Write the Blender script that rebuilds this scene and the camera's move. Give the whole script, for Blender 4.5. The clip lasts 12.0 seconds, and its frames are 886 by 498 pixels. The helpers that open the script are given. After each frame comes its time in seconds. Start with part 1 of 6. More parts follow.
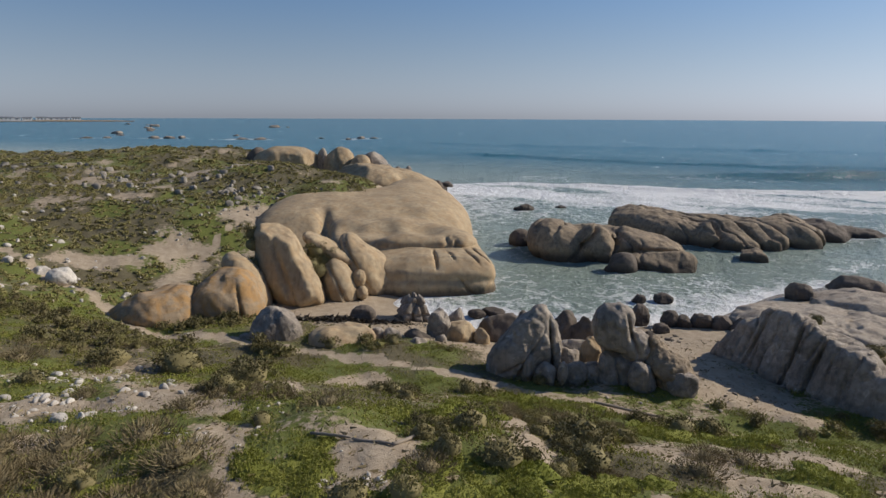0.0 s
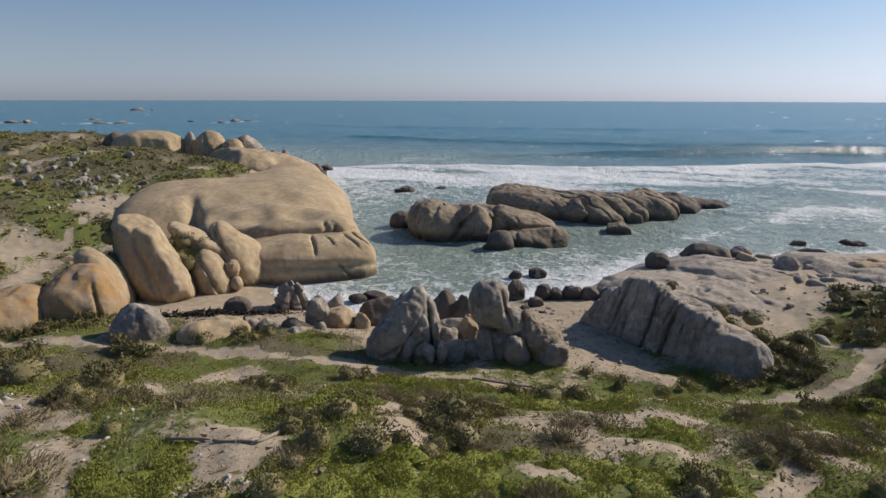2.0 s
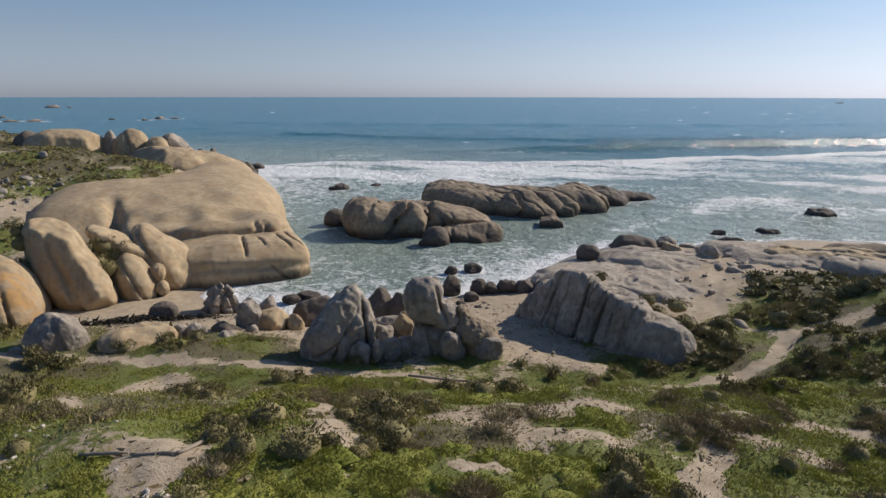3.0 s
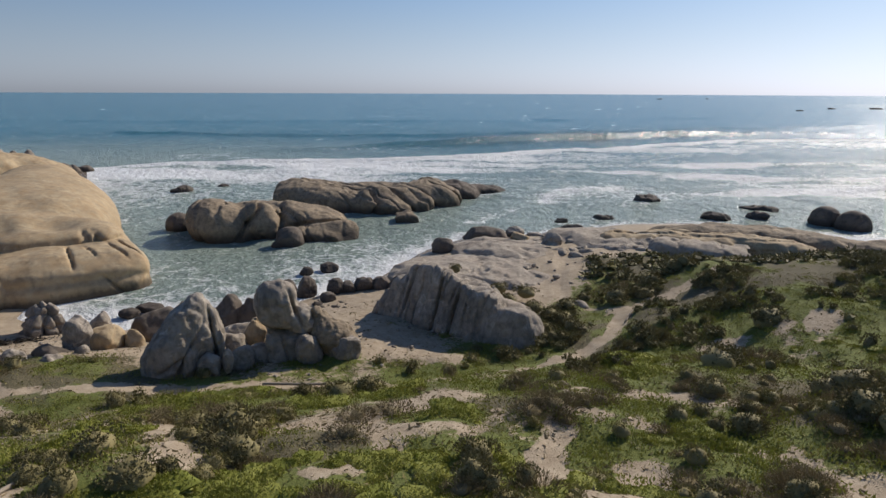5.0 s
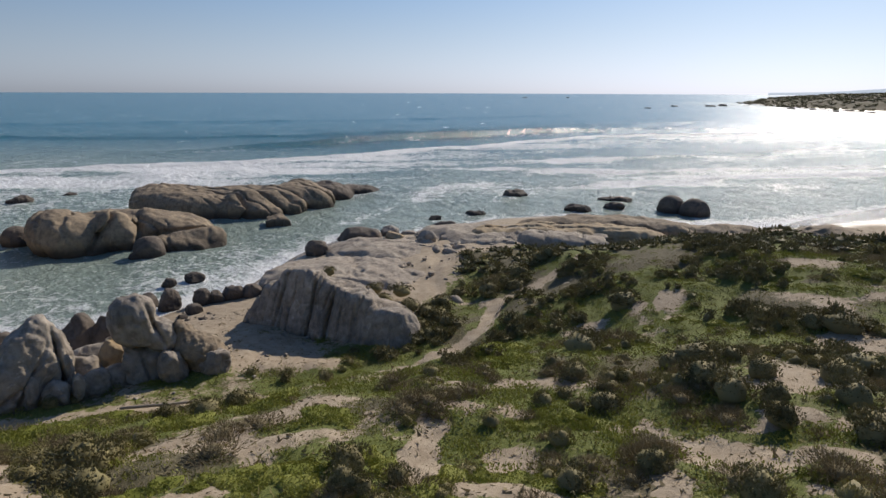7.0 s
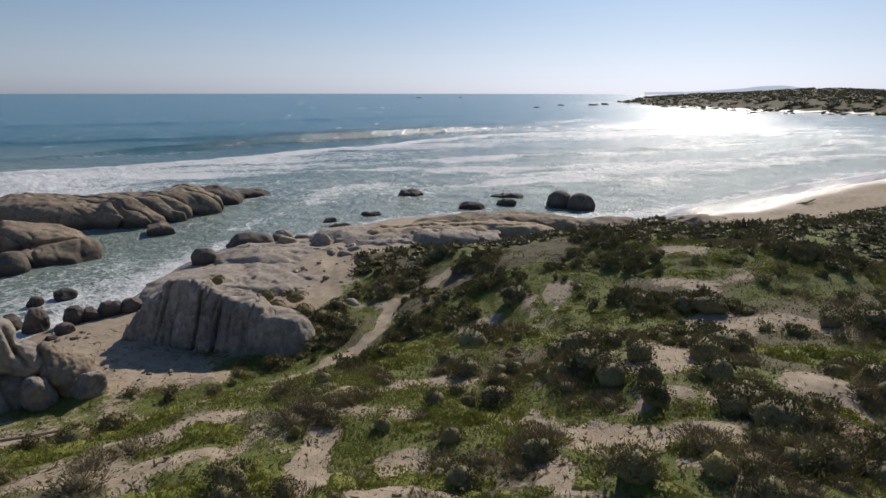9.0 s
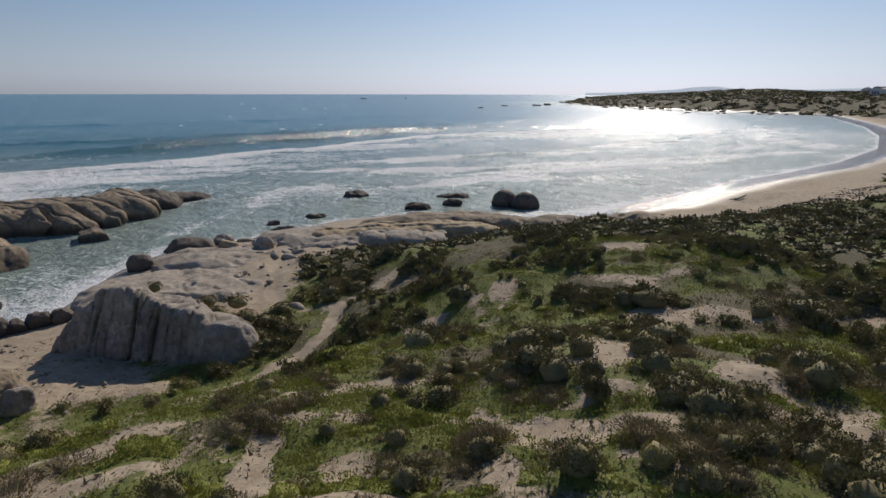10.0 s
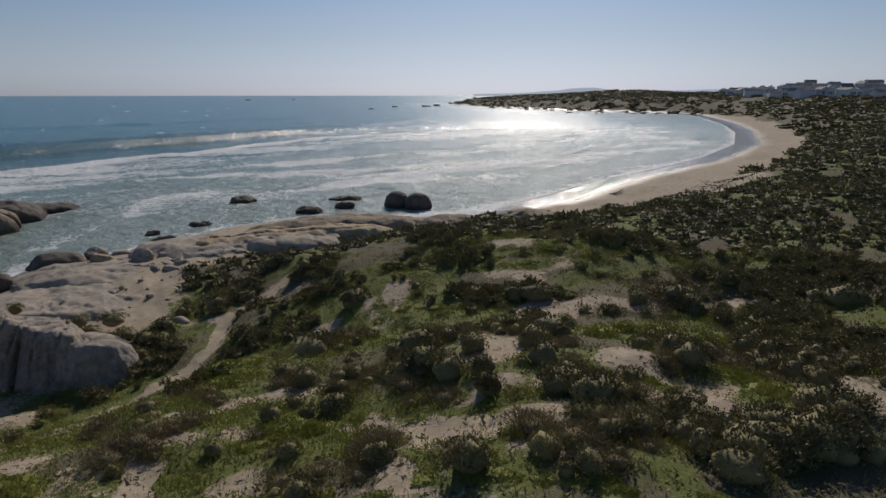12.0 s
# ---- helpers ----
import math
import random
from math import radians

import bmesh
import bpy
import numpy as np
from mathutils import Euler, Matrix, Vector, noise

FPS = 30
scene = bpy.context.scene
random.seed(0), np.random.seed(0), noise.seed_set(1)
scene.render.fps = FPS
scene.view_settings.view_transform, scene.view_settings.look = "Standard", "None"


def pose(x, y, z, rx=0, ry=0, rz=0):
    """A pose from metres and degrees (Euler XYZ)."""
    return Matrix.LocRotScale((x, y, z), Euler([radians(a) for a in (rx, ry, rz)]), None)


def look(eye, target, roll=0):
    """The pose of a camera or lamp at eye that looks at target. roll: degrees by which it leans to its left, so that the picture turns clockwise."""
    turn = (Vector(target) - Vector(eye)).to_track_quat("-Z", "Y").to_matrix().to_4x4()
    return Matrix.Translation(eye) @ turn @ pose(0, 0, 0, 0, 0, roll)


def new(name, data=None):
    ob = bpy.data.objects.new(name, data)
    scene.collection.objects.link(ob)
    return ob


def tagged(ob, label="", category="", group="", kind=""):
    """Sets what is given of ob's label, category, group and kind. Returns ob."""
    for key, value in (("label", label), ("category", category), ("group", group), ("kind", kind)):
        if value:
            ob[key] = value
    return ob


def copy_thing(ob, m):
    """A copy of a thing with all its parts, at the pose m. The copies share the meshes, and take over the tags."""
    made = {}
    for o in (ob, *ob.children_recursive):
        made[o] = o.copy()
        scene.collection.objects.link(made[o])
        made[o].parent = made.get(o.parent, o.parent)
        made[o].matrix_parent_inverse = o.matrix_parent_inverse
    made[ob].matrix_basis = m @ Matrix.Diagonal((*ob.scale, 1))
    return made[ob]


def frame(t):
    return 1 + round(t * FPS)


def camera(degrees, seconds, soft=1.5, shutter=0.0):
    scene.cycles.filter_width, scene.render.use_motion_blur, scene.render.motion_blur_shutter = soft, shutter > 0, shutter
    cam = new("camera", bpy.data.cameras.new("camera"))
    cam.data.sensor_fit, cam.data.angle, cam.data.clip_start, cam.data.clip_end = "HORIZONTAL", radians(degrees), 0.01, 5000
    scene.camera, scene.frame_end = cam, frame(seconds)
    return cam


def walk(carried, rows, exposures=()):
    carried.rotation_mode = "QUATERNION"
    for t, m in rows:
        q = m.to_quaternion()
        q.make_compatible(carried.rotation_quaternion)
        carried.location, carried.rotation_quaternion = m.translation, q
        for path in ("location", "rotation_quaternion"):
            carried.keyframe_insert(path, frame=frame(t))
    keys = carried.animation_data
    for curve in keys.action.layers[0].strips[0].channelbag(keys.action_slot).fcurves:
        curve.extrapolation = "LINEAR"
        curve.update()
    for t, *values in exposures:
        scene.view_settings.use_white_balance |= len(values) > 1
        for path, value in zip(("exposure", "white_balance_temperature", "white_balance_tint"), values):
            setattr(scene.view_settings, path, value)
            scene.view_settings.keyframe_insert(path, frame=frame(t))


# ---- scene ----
cam = camera(71.03, 12.0, soft=1.5)
# seconds, eye, yaw, pitch, roll (degrees)
PATH = [
    (0.0, -0.000, -0.000, 20.000, -0.000, -12.052, 0.228),
    (0.5, 0.246, 0.077, 20.010, -1.986, -12.579, 0.173),
    (1.0, 0.477, 0.168, 19.993, -4.721, -12.996, 0.151),
    (1.5, 0.665, 0.249, 19.973, -7.808, -13.388, 0.155),
    (2.0, 0.828, 0.242, 20.004, -10.697, -13.657, 0.137),
    (2.5, 1.012, 0.259, 19.989, -13.694, -13.825, 0.121),
    (3.0, 1.231, 0.250, 20.008, -16.518, -13.970, 0.066),
    (5.0, 1.850, 0.234, 20.021, -29.682, -14.279, 0.240),
    (5.5, 1.992, 0.159, 20.051, -32.606, -14.319, 0.207),
    (6.0, 2.114, 0.103, 20.060, -35.459, -14.323, 0.185),
    (6.5, 2.224, 0.055, 20.050, -38.243, -14.318, 0.236),
    (7.0, 2.366, 0.002, 20.060, -41.100, -14.311, 0.201),
    (9.0, 2.948, -0.265, 20.026, -50.516, -14.274, 0.067),
    (9.5, 3.053, -0.339, 20.022, -52.963, -14.255, 0.087),
    (10.0, 3.148, -0.373, 19.993, -55.452, -14.213, 0.099),
    (10.5, 3.239, -0.459, 19.999, -57.857, -14.182, 0.060),
    (11.0, 3.336, -0.571, 20.012, -60.476, -14.169, 0.023),
    (11.5, 3.386, -0.652, 20.034, -63.107, -14.154, -0.007),
    (12.0, 3.403, -0.646, 20.043, -65.249, -14.112, 0.001),
]


def aim(x, y, z, yaw, pitch, roll):
    """Pose of the camera from its place and its turns."""
    return pose(x, y, z, 0, 0, yaw) @ pose(0, 0, 0, 90 + pitch) @ pose(0, 0, 0, 0, 0, roll)


walk(cam, [(t, aim(*p)) for t, *p in PATH],
     exposures=[(0, 0.07, 6300, 12), (2.5, 0.22, 6300, 12), (5.5, 0.12, 6300, 12), (9.5, -0.1, 6300, 12), (10.5, -0.3, 6300, 12), (12, -0.52, 6300, 12)])

# ---- light ----
SUN_ELEV, SUN_AZ = 32.0, 72.0   # degrees; the azimuth counts from +y towards +x
world = bpy.data.worlds.new("sky")
scene.world = world
world.use_nodes = True
nt = world.node_tree
sky = nt.nodes.new("ShaderNodeTexSky")
sky.sky_type = "NISHITA"
sky.sun_disc = False
sky.sun_elevation = radians(SUN_ELEV)
sky.sun_rotation = radians(SUN_AZ)
sky.air_density, sky.dust_density, sky.ozone_density = 1.0, 0.4, 6.0
# sea haze: the sky pales to a cool grey towards the horizon
up = nt.nodes.new("ShaderNodeSeparateXYZ")
nt.links.new(nt.nodes.new("ShaderNodeTexCoord").outputs["Generated"], up.inputs[0])
haze = nt.nodes.new("ShaderNodeMapRange")
haze.interpolation_type = "SMOOTHSTEP"
for slot, value in (("From Min", 0.0), ("From Max", 0.24), ("To Min", 0.7), ("To Max", 0.0)):
    haze.inputs[slot].default_value = value
nt.links.new(up.outputs[2], haze.inputs["Value"])
grey = nt.nodes.new("ShaderNodeRGBToBW")
nt.links.new(sky.outputs["Color"], grey.inputs[0])
cool = nt.nodes.new("ShaderNodeMix")
cool.data_type, cool.blend_type = "RGBA", "MULTIPLY"
cool.inputs[0].default_value = 1.0
nt.links.new(grey.outputs[0], cool.inputs[6])
cool.inputs[7].default_value = (0.88, 0.98, 1.2, 1)
blend = nt.nodes.new("ShaderNodeMix")
blend.data_type = "RGBA"
nt.links.new(haze.outputs[0], blend.inputs[0])
nt.links.new(sky.outputs["Color"], blend.inputs[6])
nt.links.new(cool.outputs[2], blend.inputs[7])
nt.links.new(blend.outputs[2], nt.nodes["Background"].inputs["Color"])
nt.nodes["Background"].inputs["Strength"].default_value = 0.079
lamp = bpy.data.lights.new("sun", "SUN")
lamp.energy, lamp.angle, lamp.color = 4.0, radians(0.6), (1.0, 0.90, 0.75)
sun = new("sun", lamp)
a, e = radians(SUN_AZ), radians(SUN_ELEV)
sun.matrix_world = look((60 * math.sin(a), 60 * math.cos(a), 80), (60 * math.sin(a) - math.sin(a) * math.cos(e), 60 * math.cos(a) - math.cos(a) * math.cos(e), 80 - math.sin(e)))

# ---- noise and mesh tools ----
def hash3(i, j, k, seed):
    n = (i.astype(np.int64) * 374761393 + j.astype(np.int64) * 668265263 + k.astype(np.int64) * 2147483647 + seed * 974634777) & 0xFFFFFFFF
    n = ((n ^ (n >> 13)) * 1274126177) & 0xFFFFFFFF
    return ((n ^ (n >> 16)) & 0xFFFF) / 32767.5 - 1.0


def vnoise(p, seed=0):
    """Smooth noise in -1..1 at the points p (n, 3)."""
    f = np.floor(p)
    u = p - f
    u = u * u * u * (u * (u * 6 - 15) + 10)
    i, j, k = f[:, 0], f[:, 1], f[:, 2]
    out = np.zeros(len(p))
    for a in (0, 1):
        for b in (0, 1):
            for c in (0, 1):
                w = (u[:, 0] if a else 1 - u[:, 0]) * (u[:, 1] if b else 1 - u[:, 1]) * (u[:, 2] if c else 1 - u[:, 2])
                out += w * hash3(i + a, j + b, k + c, seed)
    return out


def fbm(p, octaves=4, seed=0, gain=0.5):
    out, amp, q = np.zeros(len(p)), 1.0, np.array(p, float)
    for o in range(octaves):
        out += amp * vnoise(q, seed + o)
        amp *= gain
        q = q * 2.03 + 17.1
    return out


def flat(x, y, s):
    """Plan points as noise points of scale s (metres)."""
    return np.stack([x / s, y / s, np.zeros_like(x)], 1)


def step(a, b, x):
    t = np.clip((x - a) / (b - a), 0, 1)
    return t * t * (3 - 2 * t)


def make_mesh(name, verts, faces, smooth=True):
    """A mesh from numpy arrays; all faces have the same number of corners."""
    me = bpy.data.meshes.new(name)
    n, c = faces.shape
    me.vertices.add(len(verts))
    me.vertices.foreach_set("co", np.ascontiguousarray(verts, np.float32).ravel())
    me.loops.add(n * c)
    me.loops.foreach_set("vertex_index", np.ascontiguousarray(faces, np.int32).ravel())
    me.polygons.add(n)
    me.polygons.foreach_set("loop_start", np.arange(0, n * c, c, dtype=np.int32))
    me.polygons.foreach_set("use_smooth", np.full(n, smooth))
    me.update(calc_edges=True)
    return me


def paint(me, name, values):
    """A float mask on the vertices, read by a material."""
    me.attributes.new(name, "FLOAT", "POINT").data.foreach_set("value", np.ascontiguousarray(values, np.float32))


def grid_faces(nu, nv, wrap=False):
    u = np.arange(nu if wrap else nu - 1)[:, None]
    v = np.arange(nv - 1)[None, :]
    w = (u + 1) % nu
    return np.stack([u * nv + v, w * nv + v, w * nv + v + 1, u * nv + v + 1], -1).reshape(-1, 4)


# ---- the lie of the land ----
COAST = np.array([(-900, 560), (-420, 400), (-280, 330), (-150, 268), (-60, 215), (-20, 195), (-1, 187), (-2, 150), (2.5, 108), (2, 90),
                  (0, 72), (-4, 65), (2, 62), (10, 59), (18, 58.5), (27, 60), (32, 64), (38, 69), (47, 73), (61, 69), (73, 69), (84, 65),
                  (90, 55), (96, 46), (105, 38.5), (119, 34), (156, 27), (182, 18), (221, 8), (283, -1), (364, -1), (450, 6), (535, 19),
                  (640, 38), (693, 95), (730, 175), (850, 300), (1042, 450), (1165, 530), (1180, 500), (1500, 300), (1500, -900), (-900, -900)], float)


def inland(x, y):
    """Metres from the waterline, positive on land."""
    best = np.full(x.shape, 1e9)
    inside = np.zeros(x.shape, bool)
    for (ax, ay), (bx, by) in zip(COAST, np.roll(COAST, -1, 0)):
        dx, dy = bx - ax, by - ay
        t = np.clip(((x - ax) * dx + (y - ay) * dy) / (dx * dx + dy * dy), 0, 1)
        best = np.minimum(best, (x - ax - t * dx) ** 2 + (y - ay - t * dy) ** 2)
        if ay != by:
            inside ^= ((ay > y) != (by > y)) & (x < dx * (y - ay) / dy + ax)
    return np.where(inside, 1, -1) * np.sqrt(best)


def hump(x, y, cx, cy, rx, ry=None, turn=0.0):
    c, s = math.cos(radians(turn)), math.sin(radians(turn))
    u, v = (x - cx) * c + (y - cy) * s, -(x - cx) * s + (y - cy) * c
    return np.exp(-(u / rx) ** 2 - (v / (ry or rx)) ** 2)


# rises and hollows of the slope: centre, radii, height
RISES = ((-3, 18, 16, 16, 2.6), (20, 3, 13, 13, 1.5), (32, 22, 8, 8, -1.1), (44, -2, 14, 14, -1.2), (64, -5, 14, 16, -1.9), (38, 36, 7, 7, 1.4),
         (62, 51, 16, 10, 1.3), (82, 29, 14, 9, 2.6), (-44, 66, 16, 16, -1.7), (-28, 80, 10, 10, 1.2), (-24, 116, 17, 24, 7.5), (-55, 165, 38, 34, 4.5),
         (-15.5, 104, 6, 13, 2.6), (-20, 97, 5, 5, 1.2), (-8, 45, 14, 8, 0.7), (72, 5, 12, 9, 0.5), (7, 98, 9, 34, -3.0))


def height(x, y, fine=True):
    d = inland(x, y)
    z = np.interp(d, [-60, -12, 0, 5, 15, 25, 32, 40, 55, 80, 200], [-6, -2, 0, 0.6, 1.5, 2.2, 4.4, 6.4, 8.4, 9.6, 10])
    z += -2.0 * hump(x, y, 38, 35, 9) - 0.9 * hump(x, y, 20, 33, 7) - 3.0 * hump(x, y, 75, 40, 22, 14)
    for cx, cy, rx, ry, up in RISES:
        z += up * hump(x, y, cx, cy, rx, ry)
    # the wide beach and the dunes behind it
    bay = step(95, 120, x)
    z = z * (1 - bay) + bay * np.interp(d, [-60, -10, 0, 20, 30, 44, 85, 400], [-6, -1.5, 0, 1.5, 2.8, 6.0, 8.5, 14])
    far = step(450, 700, x)
    z += far * (step(5, 60, d) * 3 + step(60, 140, d) * 3 + 8 * hump(x, y, 930, -110, 170, 90) + 6 * hump(x, y, 1190, 190, 130, 90))
    if fine:
        land = step(3, 18, d)
        z += land * (0.55 * fbm(flat(x, y, 9.0), 3, 5) + 0.16 * fbm(flat(x, y, 2.2), 3, 9))
    return z

# ---- materials ----
class Mat:
    """A short hand for node materials."""

    def __init__(self, name):
        self.m = bpy.data.materials.new(name)
        self.m.use_nodes = True
        self.t = self.m.node_tree
        self.b = self.t.nodes["Principled BSDF"]

    def add(self, kind, **values):
        n = self.t.nodes.new(kind)
        for k, v in values.items():
            n.inputs[k.replace("_", " ")].default_value = v
        return n

    def link(self, a, b):
        self.t.links.new(a, b)

    def coords(self):
        return self.add("ShaderNodeNewGeometry").outputs["Position"]

    def noise(self, scale, detail=4.0, rough=0.6, vector=None, distort=0.0):
        n = self.add("ShaderNodeTexNoise", Scale=scale, Detail=detail, Roughness=rough, Distortion=distort)
        self.link(vector or self.coords(), n.inputs["Vector"])
        return n.outputs["Fac"]

    def mask(self, name):
        n = self.add("ShaderNodeAttribute")
        n.attribute_name = name
        return n.outputs["Fac"]

    def ramp(self, fac, *stops):
        n = self.add("ShaderNodeValToRGB")
        e = n.color_ramp.elements
        while len(e) < len(stops):
            e.new(0.5)
        for el, (p, c) in zip(e, stops):
            el.position, el.color = p, (c if isinstance(c, tuple) else (c, c, c)) + (1,)
        self.link(fac, n.inputs["Fac"])
        return n.outputs["Color"]

    def mix(self, fac, a, b):
        n = self.t.nodes.new("ShaderNodeMix")
        n.data_type = "RGBA"
        for s, v in ((n.inputs[0], fac), (n.inputs[6], a), (n.inputs[7], b)):
            if isinstance(v, tuple):
                s.default_value = v + (1,)
            elif isinstance(v, (int, float)):
                s.default_value = v
            else:
                self.link(v, s)
        return n.outputs[2]

    def math(self, op, a, b=0.0):
        n = self.t.nodes.new("ShaderNodeMath")
        n.operation = op
        for s, v in zip(n.inputs, (a, b)):
            if isinstance(v, (int, float)):
                s.default_value = v
            else:
                self.link(v, s)
        return n.outputs[0]

    def bump(self, h, strength=0.5, distance=0.1, normal=None):
        n = self.add("ShaderNodeBump", Strength=strength, Distance=distance)
        self.link(h, n.inputs["Height"])
        if normal:
            self.link(normal, n.inputs["Normal"])
        self.link(n.outputs["Normal"], self.b.inputs["Normal"])
        return n.outputs["Normal"]

    def out(self, color=None, rough=0.8, spec=0.3):
        if color is not None:
            if isinstance(color, tuple):
                self.b.inputs["Base Color"].default_value = color + (1,)
            else:
                self.link(color, self.b.inputs["Base Color"])
        if isinstance(rough, (int, float)):
            self.b.inputs["Roughness"].default_value = rough
        else:
            self.link(rough, self.b.inputs["Roughness"])
        self.b.inputs["Specular IOR Level"].default_value = spec
        return self.m


def ground_material():
    m = Mat("coastal_ground")
    fine, mid = m.noise(9, 5, 0.7), m.noise(1.3, 5, 0.65)
    sand = m.mix(m.ramp(mid, (0.35, 0.0), (0.7, 1.0)), (0.33, 0.26, 0.178), (0.465, 0.38, 0.275))
    sand = m.mix(m.ramp(fine, (0.55, 0.0), (0.75, 0.6)), sand, (0.22, 0.165, 0.12))
    mat_ = m.mix(m.ramp(fine, (0.3, 0.0), (0.7, 1.0)), (0.078, 0.094, 0.020), (0.178, 0.195, 0.046))
    litter = m.mix(m.ramp(fine, (0.3, 0.0), (0.7, 1.0)), (0.072, 0.063, 0.032), (0.175, 0.148, 0.086))
    gm = m.math("ADD", m.mask("green"), m.math("MULTIPLY", m.math("SUBTRACT", m.noise(1.1, 5, 0.7), 0.5), 0.9))
    veg = m.mix(m.ramp(gm, (0.40, 0.0), (0.62, 1.0)), litter, mat_)
    cover = m.math("ADD", m.mask("cover"), m.math("MULTIPLY", m.math("SUBTRACT", m.noise(2.2, 6, 0.75), 0.5), 1.6))
    col = m.mix(m.ramp(cover, (0.42, 0.0), (0.55, 1.0)), sand, veg)
    wet = m.mask("wet")
    col = m.mix(m.math("MULTIPLY", wet, 0.55), col, (0.13, 0.105, 0.08))
    m.bump(m.math("ADD", fine, m.math("MULTIPLY", mid, 2.0)), 0.5, 0.12)
    return m.out(col, m.ramp(wet, (0.0, 0.95), (0.6, 0.3), (1.0, 0.08)), 0.3)


def water_material():
    m = Mat("sea_water")
    pos = m.coords()
    warp = m.add("ShaderNodeTexNoise", Scale=0.35, Detail=3.0)
    m.link(pos, warp.inputs["Vector"])
    shift = m.add("ShaderNodeVectorMath")
    shift.operation = "MULTIPLY_ADD"
    m.link(warp.outputs["Color"], shift.inputs[0])
    shift.inputs[1].default_value = (5.0, 5.0, 0.0)
    m.link(pos, shift.inputs[2])
    webs = []
    for scale, width in ((0.34, 0.16), (0.95, 0.2)):
        v = m.add("ShaderNodeTexVoronoi", Scale=scale)
        v.feature = "DISTANCE_TO_EDGE"
        m.link(shift.outputs[0], v.inputs["Vector"])
        webs.append(m.ramp(v.outputs["Distance"], (0.0, 1.0), (width, 0.0)))
    clump = m.noise(0.22, 6, 0.65, distort=0.6)
    grain = m.noise(1.6, 6, 0.75)
    web = m.math("ADD", m.math("MULTIPLY", webs[0], 0.55), m.math("MULTIPLY", webs[1], 0.45))
    web = m.math("MULTIPLY", web, m.ramp(grain, (0.3, 0.2), (0.65, 1.0)))
    f = m.math("ADD", m.mask("foam"), m.math("MULTIPLY", m.math("SUBTRACT", clump, 0.5), 0.9))
    f = m.math("ADD", m.math("ADD", f, m.math("MULTIPLY", web, 0.62)), m.math("MULTIPLY", m.math("SUBTRACT", grain, 0.5), 0.4))
    foam = m.ramp(f, (0.48, 0.0), (0.60, 0.45), (0.88, 1.0))
    deep = m.mix(m.mask("shallow"), (0.048, 0.165, 0.205), (0.31, 0.37, 0.31))
    col = m.mix(foam, deep, (0.80, 0.81, 0.80))
    n1 = m.bump(m.noise(0.28, 5, 0.65), 1.0, 1.6)
    m.link(m.mask("chop"), n1.node.inputs["Strength"])
    n2 = m.bump(m.noise(1.7, 6, 0.7), 1.0, 0.42, n1)
    m.link(m.mask("chop"), n2.node.inputs["Strength"])
    m.b.inputs["IOR"].default_value = 1.33
    return m.out(col, m.ramp(foam, (0.0, 0.235), (1.0, 0.7)), 0.38)


def rock_material(name, light, dark, stain, orange=0.0, wet=True, tide_top=1.0, relief=0.07, bleach=0.45):
    m = Mat(name)
    big, mid, fine, speck = m.noise(0.35, 4, 0.6), m.noise(1.6, 6, 0.65), m.noise(9, 5, 0.7), m.noise(45, 3, 0.7)
    col = m.mix(m.ramp(big, (0.35, 0.0), (0.65, 1.0)), light, dark)
    col = m.mix(m.ramp(mid, (0.45, 0.0), (0.72, 0.75)), col, stain)
    drip = m.add("ShaderNodeMapping")
    drip.inputs["Scale"].default_value = (1.0, 1.0, 0.16)
    m.link(m.coords(), drip.inputs["Vector"])
    streak = m.noise(1.3, 5, 0.65, vector=drip.outputs[0])
    col = m.mix(m.ramp(streak, (0.52, 0.0), (0.72, 0.6)), col, tuple(0.6 * v for v in stain))
    col = m.mix(m.ramp(m.noise(0.9, 6, 0.7, distort=0.8), (0.57, 0.0), (0.68, bleach)), col, tuple(min(1.0, 1.35 * v) for v in light))
    if orange:
        col = m.mix(m.math("MULTIPLY", m.ramp(m.noise(0.8, 4, 0.6, distort=0.6), (0.4, 0.0), (0.62, 1.0)), orange), col, (0.43, 0.24, 0.08))
    col = m.mix(m.ramp(speck, (0.45, 0.0), (0.75, 0.35)), col, (0.09, 0.08, 0.07))
    if wet:
        z = m.add("ShaderNodeSeparateXYZ")
        m.link(m.coords(), z.inputs[0])
        tide = m.math("ADD", z.outputs[2], m.math("MULTIPLY", m.math("SUBTRACT", mid, 0.5), 1.4))
        w = m.ramp(m.math("MULTIPLY", tide, 0.5 / tide_top), (0.22, 1.0), (0.55, 0.0))
        col = m.mix(m.math("MULTIPLY", w, 0.8), col, (0.05, 0.04, 0.032))
    m.bump(m.math("ADD", m.math("MULTIPLY", mid, 2.0), fine), 0.5, relief)
    return m.out(col, 0.88, 0.25)


GROUND, WATER = ground_material(), water_material()
TAN = rock_material("tan_granite", (0.50, 0.395, 0.25), (0.39, 0.30, 0.188), (0.25, 0.195, 0.135), 0.25, relief=0.035)
GREY = rock_material("grey_granite", (0.46, 0.395, 0.32), (0.27, 0.23, 0.185), (0.115, 0.096, 0.078), relief=0.12, bleach=0.8)
ORANGE = rock_material("orange_lichen_granite", (0.40, 0.30, 0.19), (0.33, 0.25, 0.16), (0.2, 0.16, 0.11), 0.8)
ISLAND = rock_material("sea_washed_granite", (0.38, 0.295, 0.195), (0.24, 0.185, 0.125), (0.10, 0.082, 0.065), tide_top=1.4, relief=0.10)
PALE = rock_material("pale_limestone", (0.64, 0.60, 0.53), (0.52, 0.47, 0.41), (0.36, 0.32, 0.27), wet=False)
